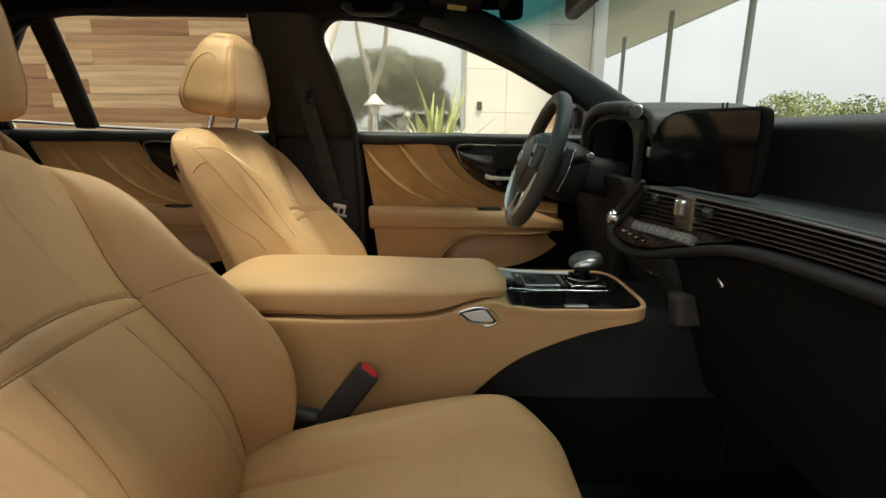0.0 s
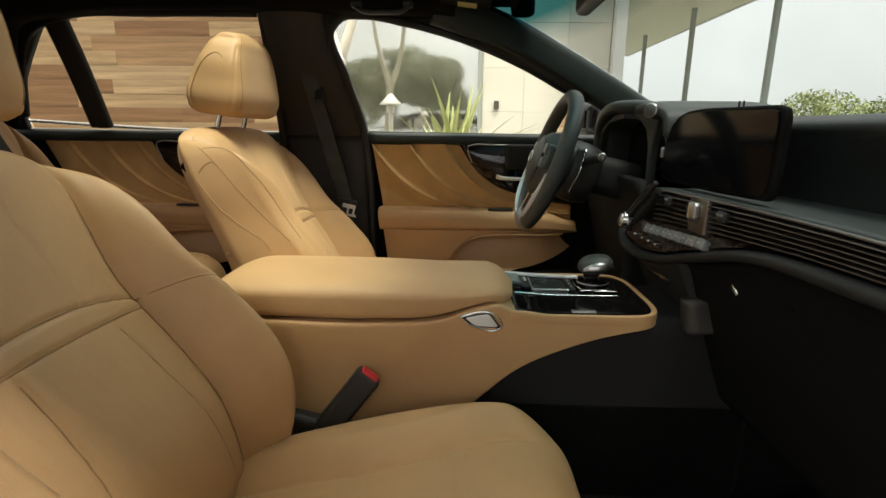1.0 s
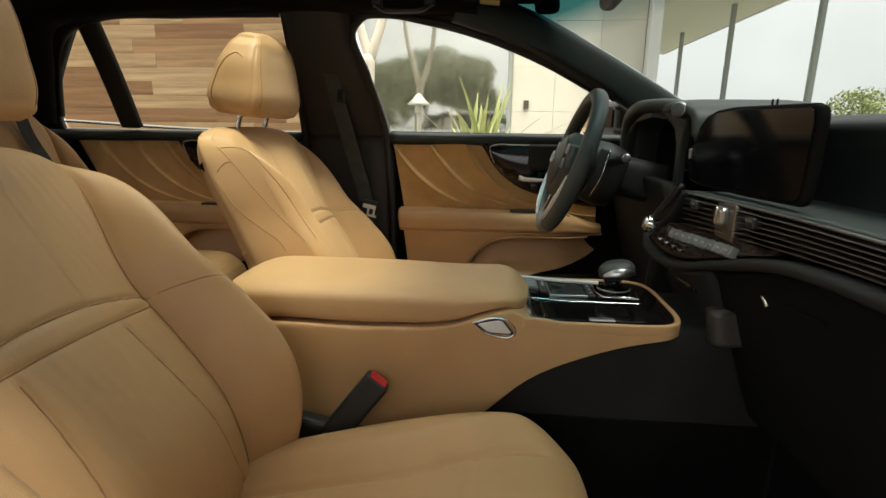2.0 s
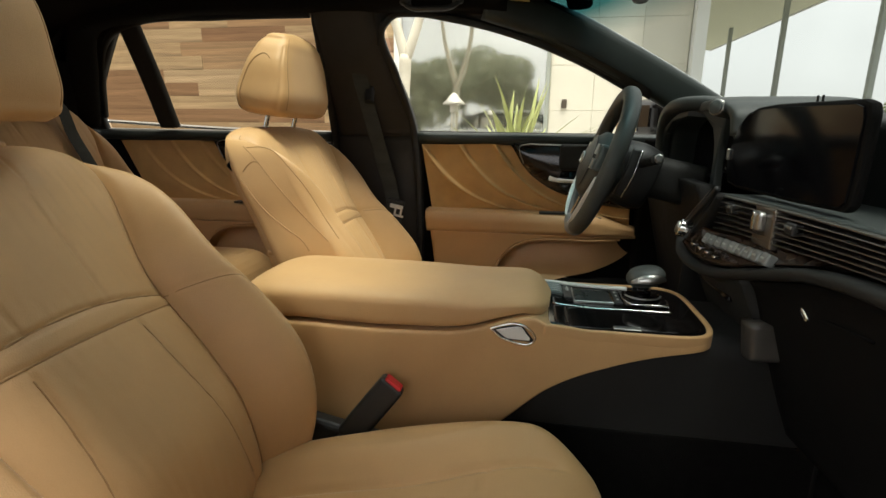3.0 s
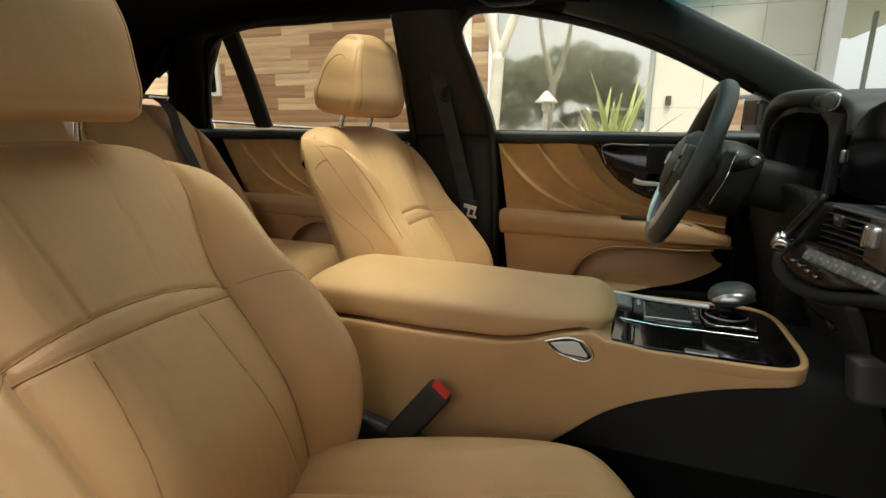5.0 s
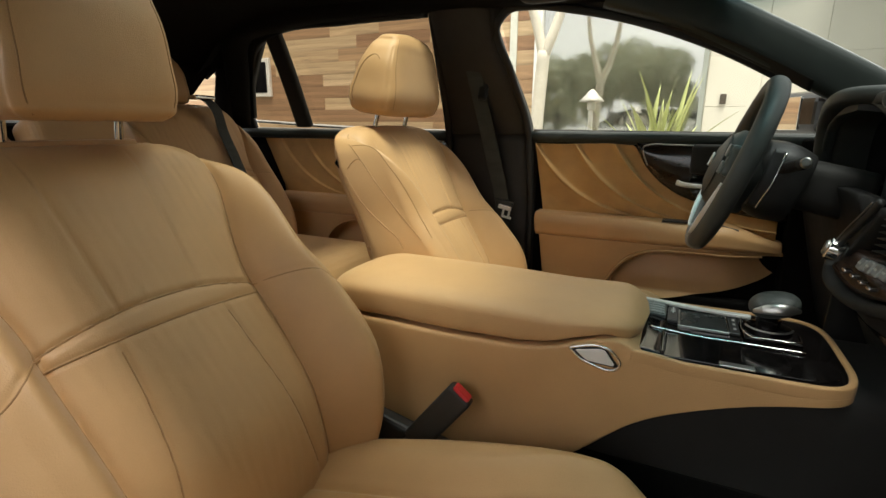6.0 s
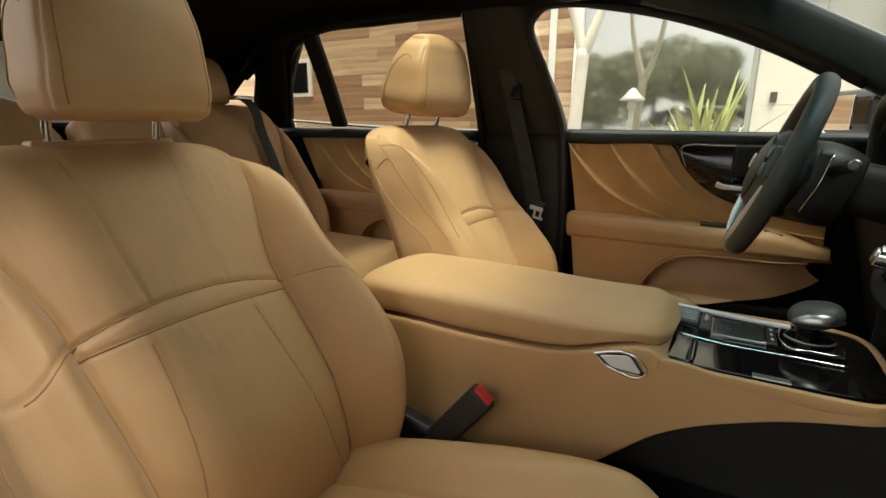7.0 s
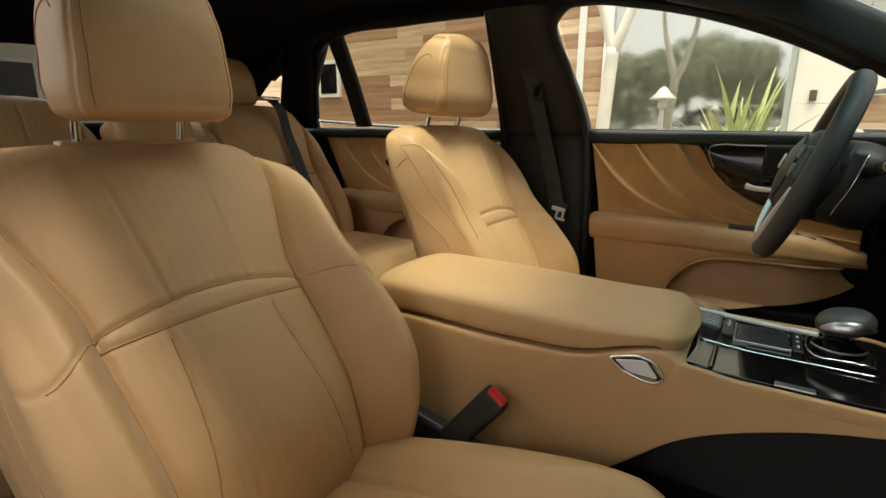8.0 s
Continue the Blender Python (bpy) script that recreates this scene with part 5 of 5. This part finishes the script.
part("cover_joint", sweep(on_wheel([(0.070 * math.cos(t) - 0.008, 0.078 * math.sin(t), 0.0325) for t in np.linspace(0, 2 * np.pi, 33)]), 0.0035, 0.0035, (1, 0, 0), 80), black_plastic, wheel)
for sg in (-1, 1):
    sp = part("spoke", sweep(on_wheel([(0.012, sg * 0.055, 0.0), (0.008, sg * 0.11, -0.004), (0.004, sg * 0.168, 0.0)]), 0.022, 0.055, tuple(WM.to_3x3() @ Vector((1, 0, 0))), 14, 4), soft_black, wheel)
    part("spoke_keys", rbox(tuple(WM @ Vector((0.012, sg * 0.085, 0.012))), (0.066, 0.050, 0.030), 0.008, WM.to_3x3()), button_mat, sp)
    for k in (-1, 1):
        part("thumb_key", rbox(tuple(WM @ Vector((0.012 + 0.018 * k, sg * 0.086, 0.030))), (0.026, 0.036, 0.006), 0.002, WM.to_3x3()), key_mat, sp)
    part("spoke_trim", sweep(on_wheel([(-0.030, sg * 0.06, 0.006), (-0.032, sg * 0.11, 0.004), (-0.045, sg * 0.155, 0.006)]), 0.006, 0.008, tuple(WM.to_3x3() @ Vector((1, 0, 0))), 14, 3), satin, sp, "satin metal spoke trim")
low = part("spoke", sweep(on_wheel([(-0.06, 0, -0.004), (-0.11, 0, -0.006), (-0.172, 0, 0.0)]), 0.075, 0.018, tuple(WM.to_3x3() @ Vector((0, 0, 1))), 14, 4), soft_black, wheel)
for sg in (-1, 1):
    part("spoke_trim", sweep(on_wheel([(-0.055, sg * 0.030, 0.008), (-0.11, sg * 0.036, 0.008), (-0.165, sg * 0.058, 0.010)]), 0.012, 0.008, tuple(WM.to_3x3() @ Vector((0, 0, 1))), 14, 3), chrome, low, "bright metal strip")
for sg in (-1, 1):
    part("rim_trim", sweep(on_wheel([(0.172 * math.cos(a), sg * 0.172 * math.sin(a), 0.0205) for a in np.linspace(radians(100), radians(162), 12)]), 0.008, 0.016, tuple(WM.to_3x3() @ Vector((0, 0, 1))), 30, 3, 14, lambda q: 0.35 + 0.65 * np.sin(q * np.pi)), bright, wheel, "bright metal strip inside the rim")
cap_rows = np.linspace(radians(160), radians(204), 16)
part("rim_cap", surf(np.array([[tuple(WM @ Vector(((0.178 + 0.0206 * cc) * math.cos(t), (0.178 + 0.0206 * cc) * math.sin(t), 0.0206 * ss))) for cc, ss in zip(c, s)] for t in cap_rows]), True, True), cap_mat, wheel, "satin grey insert at the foot of the rim")
part("column", sweep([(0.285, 0.40, 0.868), (0.36, 0.40, 0.850), (0.50, 0.40, 0.82)], 0.12, 0.105, n=20, p=3.5, sides=28), soft_black, wheel)
part("column_shroud", sweep([tuple(WM @ Vector((0.0, 0, w))) for w in (-0.035, -0.06, -0.10, -0.125)], 0.185, 0.165, tuple(WM.to_3x3() @ Vector((1, 0, 0))), 20, 3.2, 32, lambda q: 0.90 + 0.10 * np.sin(q * np.pi)), black_plastic, wheel, "black plastic column shroud")
st = part("wiper_stalk", sweep([(0.335, 0.36, 0.872), (0.348, 0.27, 0.886), (0.356, 0.215, 0.895)], 0.024, 0.022, n=16), soft_black, wheel)
part("stalk_tip", disc((0.358, 0.203, 0.897), (-0.25, -1, 0.12), 0.0098, 0.020, 0.003), satin, st, "bright stalk end")
part("stalk_face", disc((0.3555, 0.1928, 0.8982), (-0.25, -1, 0.12), 0.0072, 0.004, 0.001), button_mat, st)
for sg in (-1, 1):
    pd = part("shift_paddle", sweep(on_wheel([(-0.055, sg * 0.112, -0.050), (0.0, sg * 0.126, -0.052), (0.060, sg * 0.116, -0.050)]), 0.010, 0.022, tuple(WM.to_3x3() @ Vector((0, 0, 1))), 16, 3), black_plastic, wheel, "dark shift paddle")
    part("paddle_edge", sweep(on_wheel([(-0.055, sg * 0.118, -0.060), (0.0, sg * 0.132, -0.062), (0.060, sg * 0.122, -0.060)]), 0.004, 0.004, (0, 1, 0), 16), chrome, pd, "bright paddle edge")

# ---- mirrors, visor, grab handle ----
om = thing("door_mirror", "door mirror with dark housing outside the driver window", "mirror", (0.55, 0.95, 0.94))
toe = Matrix.Rotation(radians(24), 3, "Z")
part("housing", rbox((0.50, 1.08, 1.000), (0.10, 0.25, 0.135), 0.035, toe, 5), gloss_black, om)
part("mirror_glass", rbox(Vector((0.50, 1.08, 1.000)) + toe @ Vector((-0.051, 0.036, 0)), (0.004, 0.135, 0.10), 0.0015, toe), mirror_mat, om, "mirror glass")
part("bright_cap", rbox(Vector((0.50, 1.08, 1.000)) + toe @ Vector((0.035, -0.04, 0.01)), (0.055, 0.20, 0.12), 0.025, toe, 4), gloss_black, om, "dark glossy cap")
part("sail", prism([(0.50, 0.945), (0.68, 0.945), (0.62, 1.02), (0.54, 1.005)], lambda u, v, w: (u, 0.79 + w, v), 0.02, 0.004), gloss_black, om)
part("foot", rbox((0.585, 0.88, 0.955), (0.07, 0.16, 0.035), 0.01), silver_paint, om)
rv = thing("rear_view_mirror", "black rear-view mirror under the windscreen header", "mirror", (0.30, 0, 1.21))
part("stem", sweep([(0.315, 0.0, 1.30), (0.30, 0.0, 1.25), (0.285, 0.0, 1.215)], 0.03, 0.03, (1, 0, 0), 12), black_plastic, rv)
part("housing", rbox((0.278, 0.03, 1.228), (0.035, 0.25, 0.07), 0.014, None, 4), black_plastic, rv)
part("sensor_box", rbox((0.345, 0.015, 1.30), (0.09, 0.11, 0.06), 0.014), black_plastic, rv)
vis = thing("sun_visor", "black sun visor folded up with a yellow label", "sun visor", (0.06, 0.37, 1.30))
part("panel", rbox((0.03, 0.42, 1.312), (0.15, 0.30, 0.022), 0.010, Matrix.Rotation(radians(6), 3, "Y")), headlining, vis)
part("warning_label", rbox((0.035, 0.53, 1.2995), (0.055, 0.055, 0.002), 0.0, Matrix.Rotation(radians(6), 3, "Y")), label_mat, vis, "yellow warning label")
gh = thing("grab_handle", "black folded grab handle at the roof edge", "grab handle", (-0.2, 0.56, 1.30))
part("bar", sweep([(-0.29, 0.548, 1.302), (-0.27, 0.543, 1.288), (-0.21, 0.541, 1.283), (-0.15, 0.543, 1.288), (-0.13, 0.548, 1.302)], 0.018, 0.014, n=24), black_plastic, gh)
for x in (-0.285, -0.135):
    part("mount", rbox((x, 0.553, 1.306), (0.03, 0.03, 0.02), 0.006), black_plastic, gh)


# ---- outside ----
paving = material("grey_paving", (0.28, 0.272, 0.255), 0.85, 0, 0.18, 1.2, 0.003, 60)
render_wall = material("cream_wall_panel", (0.70, 0.66, 0.56), 0.8, 0, 0.07, 1.5, 0.001, 80)
white_paint = material("white_paint", (0.78, 0.77, 0.73), 0.55, 0, 0.05, 3, 0.0005, 100)
soffit_mat = material("olive_cream_soffit", (0.74, 0.72, 0.52), 0.8, 0, 0.06, 1.5, 0, 60)
post_mat = material("grey_green_post_paint", (0.34, 0.36, 0.32), 0.5, 0, 0.08, 4, 0, 60)
leaf_mat = material("agave_leaf", (0.40, 0.43, 0.17), 0.45, 0, 0.3, 6, 0, 40)
hedge_mat = material("hedge_leaf", (0.30, 0.33, 0.13), 0.55, 0, 0.5, 3, 0, 30)
bark_pale = material("pale_smooth_bark", (0.60, 0.55, 0.46), 0.7, 0, 0.15, 5, 0.003, 40)
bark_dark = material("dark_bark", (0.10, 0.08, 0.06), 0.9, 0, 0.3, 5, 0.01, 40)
# leaf green lightened and greyed, so the reflection's haze is in the colour
tree_mat = material("hazed_green_leaf", (0.26, 0.27, 0.17), 0.6, 0, 0.4, 3, 0, 30)
# lining made pale so that it veils the window's reflection like haze
room_mat = material("pale_haze_lining", (0.62, 0.62, 0.55), 0.9, 0, 0.2, 1, 0, 20)
lamp_mat = material("weathered_lantern_copper", (0.50, 0.48, 0.43), 0.5, 0.3, 0.15, 12, 0, 80)


def wood_material():
    m = material("cedar_boards", (0.40, 0.22, 0.12), 0.6, 0, 0.62, 7.0, 0.002, 45, (0.10, 1, 1.6))
    n, l = m.node_tree.nodes, m.node_tree.links
    info = n.new("ShaderNodeObjectInfo")
    rp = n.new("ShaderNodeValToRGB")
    rp.color_ramp.elements[0].color = (0.26, 0.145, 0.080, 1)
    rp.color_ramp.elements[1].color = (0.53, 0.395, 0.25, 1)
    for pos, col in ((0.22, (0.34, 0.205, 0.11, 1)), (0.5, (0.46, 0.325, 0.19, 1)), (0.75, (0.51, 0.375, 0.225, 1))):
        e = rp.color_ramp.elements.new(pos)
        e.color = col
    l.new(info.outputs["Random"], rp.inputs["Fac"])
    mul = [k for k in n if k.type == "MIX_RGB"][0]
    l.new(rp.outputs["Color"], mul.inputs["Color1"])
    return m


wood = wood_material()
mirror_glass = clear_pane("reflecting_house_glass", (0.88, 0.90, 0.84), 0.04)
for nd in mirror_glass.node_tree.nodes:
    if nd.type == "BSDF_GLOSSY":
        nd.inputs["Roughness"].default_value = 0.045
    if nd.type == "MATH":
        nd.operation = "ADD"
        nd.inputs[1].default_value = 0.48

ground = solid("ground", rbox((0, 0, -0.05), (900, 900, 0.1), 0), paving, "grey paved drive reaching into the distance", "ground", "structure")

YF = 6.5
house = thing("house", "low modern house with cream panels, glass and posts", "house", (0, YF, 0))
part("glass_surround", rbox((-1.86, YF + 0.02, 1.7), (0.10, 0.14, 3.4), 0.01), white_paint, house, "pale corner post")
part("window_frame", rbox((-0.78, YF + 0.05, 3.30), (2.1, 0.08, 0.10), 0.01), white_paint, house)
pane(part("window_pane", rbox((-0.78, YF + 0.04, 1.68), (2.14, 0.012, 3.2), 0), mirror_glass, house, "large reflecting window pane"))
part("window_mullion", rbox((0.28, YF + 0.03, 1.7), (0.06, 0.10, 3.4), 0.006), post_mat, house)
part("room_back", rbox((-0.8, YF + 2.6, 1.7), (3.0, 0.1, 3.4), 0), room_mat, house)
# an added pale sheet close behind the pane gives the reflection its haze
part("haze_sheet", plate(np.array([[(-1.8 + 2.05 * u, YF + 0.30 + 0.004 * math.sin(u * 70), 0.1 + 3.2 * v) for u in np.linspace(0, 1, 160)] for v in (0, 0.5, 1)]), (0, 0.01, 0)), room_mat, house, "pale sheet added behind the glass to haze its reflection")
part("room_floor", rbox((-0.8, YF + 1.3, 0.05), (3.0, 2.5, 0.1), 0), room_mat, house)
part("room_ceiling", rbox((-0.8, YF + 1.3, 3.4), (3.0, 2.5, 0.1), 0), room_mat, house)
part("room_side", rbox((-2.25, YF + 1.3, 1.7), (0.1, 2.5, 3.4), 0), room_mat, house)
part("room_side", rbox((0.65, YF + 1.3, 1.7), (0.1, 2.5, 3.4), 0), room_mat, house)
wallp = part("panel_wall", rbox((1.20, YF + 0.10, 2.2), (1.78, 0.12, 4.4), 0.004), render_wall, house)
pn = rbox((0, 0, 0), (0.587, 0.02, 0.597), 0.004)
pn.materials.append(render_wall)
for i in range(3):
    for j in range(7):
        ob = part("wall_panel", pn, render_wall, wallp)
        ob.matrix_basis = Matrix.Translation((0.61 + 0.59 * i, YF + 0.03, 0.31 + 0.60 * j))
part("wall_socket", rbox((0.52, YF, 1.30), (0.07, 0.03, 0.12), 0.005), bark_dark, house, "small dark wall fitting")
part("column", rbox((2.17, YF - 0.02, 2.2), (0.15, 0.22, 4.4), 0.01), white_paint, house, "white corner column")
part("soffit", rbox((3.15, YF + 3.6, 3.12), (3.15, 8.6, 0.14), 0.01), soffit_mat, house, "pale flat canopy roof")
part("fascia", rbox((4.74, YF + 3.6, 3.20), (0.05, 8.7, 0.34), 0.01), white_paint, house)
for x, y in ((4.12, 11.2), (4.05, 8.6), (4.33, 6.6)):
    part("canopy_post", rbox((x, y, 1.53), (0.075, 0.075, 3.06), 0.01), post_mat, house, "slim grey canopy post")
part("upper_wall", rbox((-2.4, YF + 0.3, 4.0), (9.2, 0.3, 1.2), 0.01), render_wall, house)

clad = thing("wood_wall", "house wall clad in mixed brown cedar boards", "wall", (-6, YF, 0), kind="structure")
part("backing", rbox((-6.9, YF + 0.16, 2.2), (9.9, 0.12, 4.4), 0), bark_dark, clad)
rng = random.Random(4)
boards = []
z = 0.02
while z < 3.9:
    x = -1.92
    first = True
    while x > -11.8:
        w = rng.uniform(0.9, 3.0) * (0.6 if first else 1)
        boards.append((x - w / 2, z, w))
        x -= w
        first = False
    z += 0.20
meshes = {}
for bx, bz, w in boards:
    key = round(w, 1)
    if key not in meshes:
        meshes[key] = rbox((0, 0, 0), (1, 0.022, 0.1985), 0.0)
        meshes[key].materials.append(wood)
    ob = part("board", meshes[key], wood, clad)
    ob.matrix_basis = Matrix.LocRotScale((bx, YF + 0.09 + rng.uniform(-0.003, 0.003), bz + 0.10), None, (w - 0.0015, 1, 1))
sw = part("small_window", rbox((-7.19, YF + 0.06, 1.81), (0.56, 0.07, 0.68), 0.01), white_paint, clad, "small white-framed window")
part("small_pane", rbox((-7.19, YF + 0.02, 1.81), (0.42, 0.01, 0.54), 0.002), screen_mat, sw)

# neighbouring house seen through the rear window
far = thing("far_house", "pale house with white eaves behind the car", "house", (-14, 2, 0))
part("wall", rbox((-15.2, 1.0, 1.4), (0.3, 16, 2.8), 0.01), render_wall, far)
part("eaves", rbox((-14.4, 1.0, 2.95), (2.2, 17, 0.35), 0.02), white_paint, far)
for yw in (0.5, 3.5, 6.5):
    f = part("window_frame", rbox((-15.0, yw, 1.5), (0.1, 2.2, 1.9), 0.01), white_paint, far)
    part("window_pane", rbox((-14.94, yw, 1.5), (0.02, 2.0, 1.7), 0), screen_mat, f)


# ---- plants ----
def blade(base, lean, turn_z, length, width):
    """A sword leaf: folded, tapering, arching over."""
    t = np.linspace(0, 1, 12)
    P = []
    for q in t:
        out, up = math.sin(lean) * length * (q + 0.35 * q * q), math.cos(lean) * length * (q - 0.18 * lean * q * q)
        w = width * (0.55 + 0.45 * math.sin(q * 2.2)) * (1 - q ** 3) * 0.5 + 0.0008
        row = []
        for k in (-1, 0, 1):
            v = Vector((out, k * w, up - abs(k) * 0 + (0.25 * w if k else 0)))
            row.append(tuple(Vector(base) + Matrix.Rotation(turn_z, 3, "Z") @ v))
        P.append(row)
    return plate(np.array(P), (0, 0.003, -0.001))


agave = thing("agave_plant", "spiky yellow-green sword-leaf plant in the bed", "plant", (-0.06, 4.1, 0))
rg = random.Random(9)
for i in range(34):
    part("leaf", blade((-0.06 + rg.uniform(-0.10, 0.10), 4.1 + rg.uniform(-0.1, 0.1), 0.50 + rg.uniform(-0.05, 0.12)), rg.uniform(0.12, 1.0), 6.28 * i / 34 + rg.uniform(-0.2, 0.2), rg.uniform(0.62, 1.0), rg.uniform(0.045, 0.070)), leaf_mat, agave)
part("stem", sweep([(-0.06, 4.1, 0), (-0.06, 4.1, 0.3), (-0.06, 4.1, 0.58)], 0.16, 0.16, (1, 0, 0), 10), bark_dark, agave)

lantern = thing("path_lantern", "pale mushroom-capped garden lantern on a post", "lamp", (-0.69, 4.2, 0))
part("post", sweep([(-0.69, 4.2, 0), (-0.69, 4.2, 0.5), (-0.69, 4.2, 1.14)], 0.045, 0.045, (1, 0, 0), 8), lamp_mat, lantern)
cap = np.array([[(-0.69 + r * math.cos(a), 4.2 + r * math.sin(a), z) for a in np.linspace(0, 2 * np.pi, 28, endpoint=False)] for r, z in ((0.004, 1.300), (0.03, 1.285), (0.07, 1.235), (0.115, 1.195), (0.11, 1.188), (0.02, 1.20))])
part("cap", surf(cap, True, True), lamp_mat, lantern, "conical metal cap")
part("collar", disc((-0.69, 4.2, 1.15), (0, 0, 1), 0.04, 0.08, 0.008), lamp_mat, lantern)


def limb(pts, r, taper=0.6):
    return sweep(pts, 2 * r, 2 * r, (0.3, 1, 0.1), 24, 2, 12, lambda q: 1 - taper * q)


tree = thing("pale_tree", "pale smooth-barked tree forking above the bed", "tree", (-1.30, 4.6, 0))
part("trunk", limb([(-1.34, 4.6, 0), (-1.33, 4.6, 0.8), (-1.30, 4.6, 1.4), (-1.28, 4.6, 1.72)], 0.075, 0.15), bark_pale, tree)
part("limb", limb([(-1.28, 4.6, 1.66), (-1.36, 4.6, 1.95), (-1.50, 4.55, 2.4), (-1.62, 4.5, 3.2)], 0.055), bark_pale, tree)
part("limb", limb([(-1.28, 4.6, 1.66), (-1.18, 4.6, 1.92), (-1.05, 4.65, 2.4), (-1.00, 4.7, 3.3)], 0.055), bark_pale, tree)
part("limb", limb([(-1.0, 4.7, 3.2), (-0.8, 4.6, 3.8), (-0.5, 4.5, 4.4)], 0.03), bark_pale, tree)


def leaf_cloud(centres, count, size, seed):
    """Many small leaf cards with gaps, gathered in uneven clumps."""
    r = np.random.RandomState(seed)
    V, F = [], []
    for (cx, cy, cz, rad) in centres:
        m = int(count * rad ** 2)
        d = r.normal(size=(m, 3))
        d /= np.linalg.norm(d, axis=1)[:, None]
        p = np.array((cx, cy, cz)) + d * rad * (0.55 + 0.5 * r.rand(m, 1) ** 0.6) * np.array((1, 1, 0.85))
        for q in p:
            a, b = r.normal(size=3), r.normal(size=3)
            a /= np.linalg.norm(a)
            b -= a * (a @ b)
            b /= np.linalg.norm(b)
            k, w = size * r.uniform(0.6, 1.3), size * 0.45
            i = len(V)
            V += [q - a * k, q + b * w, q + a * k, q - b * w]
            F.append((i, i + 1, i + 2, i + 3))
    return mesh_of(V, F, False)


rg = random.Random(21)
for i, (tx, ty, ht, wd) in enumerate(((-7.0, -17, 5.0, 2.2), (-4.2, -18, 5.8, 2.4), (-1.6, -17, 5.2, 2.0), (-10.5, -19, 5.4, 2.6))):
    tr = thing("garden_tree", "dense dark green tree across the drive", "tree", (tx, ty, 0), "trees across the drive")
    part("trunk", limb([(tx, ty, 0), (tx + 0.1, ty, ht * 0.35), (tx, ty + 0.1, ht * 0.7)], 0.16), bark_dark, tr)
    cs = [(tx + rg.uniform(-1, 1) * wd * 0.75, ty + rg.uniform(-1, 1) * wd * 0.5, ht * rg.uniform(0.35, 0.82), wd * rg.uniform(0.35, 0.6)) for _ in range(10)]
    part("crown", leaf_cloud(cs, 520, 0.16, 30 + i), tree_mat, tr)

# a tree added out of view; its crown keeps sky light off the near seat
shade = thing("added_shade_tree", "unseen tree added to shade the near side of the car", "tree", (4.6, -5.2, 0))
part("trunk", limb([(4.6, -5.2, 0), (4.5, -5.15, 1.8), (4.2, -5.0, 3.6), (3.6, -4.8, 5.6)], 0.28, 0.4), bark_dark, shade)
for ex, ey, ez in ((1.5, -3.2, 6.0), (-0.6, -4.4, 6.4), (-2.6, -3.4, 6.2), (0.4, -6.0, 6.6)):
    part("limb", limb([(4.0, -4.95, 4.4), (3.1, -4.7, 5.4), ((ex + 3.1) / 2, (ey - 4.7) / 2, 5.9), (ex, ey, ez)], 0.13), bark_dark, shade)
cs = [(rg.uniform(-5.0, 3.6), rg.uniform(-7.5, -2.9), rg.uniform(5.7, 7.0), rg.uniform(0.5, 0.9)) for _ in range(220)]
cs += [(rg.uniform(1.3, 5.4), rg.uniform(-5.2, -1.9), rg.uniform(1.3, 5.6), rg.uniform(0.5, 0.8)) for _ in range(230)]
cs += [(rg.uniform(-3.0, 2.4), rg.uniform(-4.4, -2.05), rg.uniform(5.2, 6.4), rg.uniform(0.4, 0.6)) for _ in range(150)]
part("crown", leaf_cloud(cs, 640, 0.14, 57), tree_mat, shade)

# a hedge added out of view to screen low light from the near side
light_screen = thing("hedge", "hedge added out of view to screen low light beside the car", "hedge", (-2.9, -3.4, 0), kind="stuff")
# one plain dark box fills the inside of the foliage
part("dark_core", rbox((-2.95, -3.45, 0.42), (7.3, 0.4, 0.84), 0.15), bark_dark, light_screen)
cs = [(x + rg.uniform(-0.12, 0.12), y + rg.uniform(-0.06, 0.06), z + rg.uniform(-0.1, 0.1), rg.uniform(0.2, 0.3)) for x in np.linspace(-6.5, 0.6, 31) for z in (0.25, 0.6) for y in (-3.3, -3.6)] + [(x, -3.45, 0.85, 0.22) for x in np.linspace(-6.5, 0.6, 31)]
part("foliage", leaf_cloud(cs, 1500, 0.05, 91), tree_mat, light_screen)
hedge = thing("hedge", "ragged green hedge beyond the bonnet", "hedge", (5.5, 4.5, 0), kind="stuff")
cs = [(x + rg.uniform(-0.1, 0.1), 4.9 + (x - 3.4) * -0.10 + rg.uniform(-0.3, 0.3), rg.uniform(0.75, 1.22) + 0.03 * (x - 3.4), rg.uniform(0.2, 0.3)) for x in np.linspace(3.75, 8.5, 100)]
part("foliage", leaf_cloud(cs, 7000, 0.023, 77), hedge_mat, hedge)
# the far hedge is filled with a dark box as well
part("dark_core", rbox((6.3, 4.8, 0.45), (5.2, 0.35, 0.9), 0.1), bark_dark, hedge)

gw = thing("garden_wall", "pale low garden wall below the far hedge", "wall", (6.4, 4.3, 0))
lean = Matrix.Rotation(math.atan(-0.10), 3, "Z")
part("wall_body", rbox((6.4, 4.30, 0.53), (6.6, 0.14, 1.06), 0.01, lean), render_wall, gw)
part("coping", rbox((6.4, 4.30, 1.075), (6.7, 0.22, 0.05), 0.01, lean), white_paint, gw, "white coping")
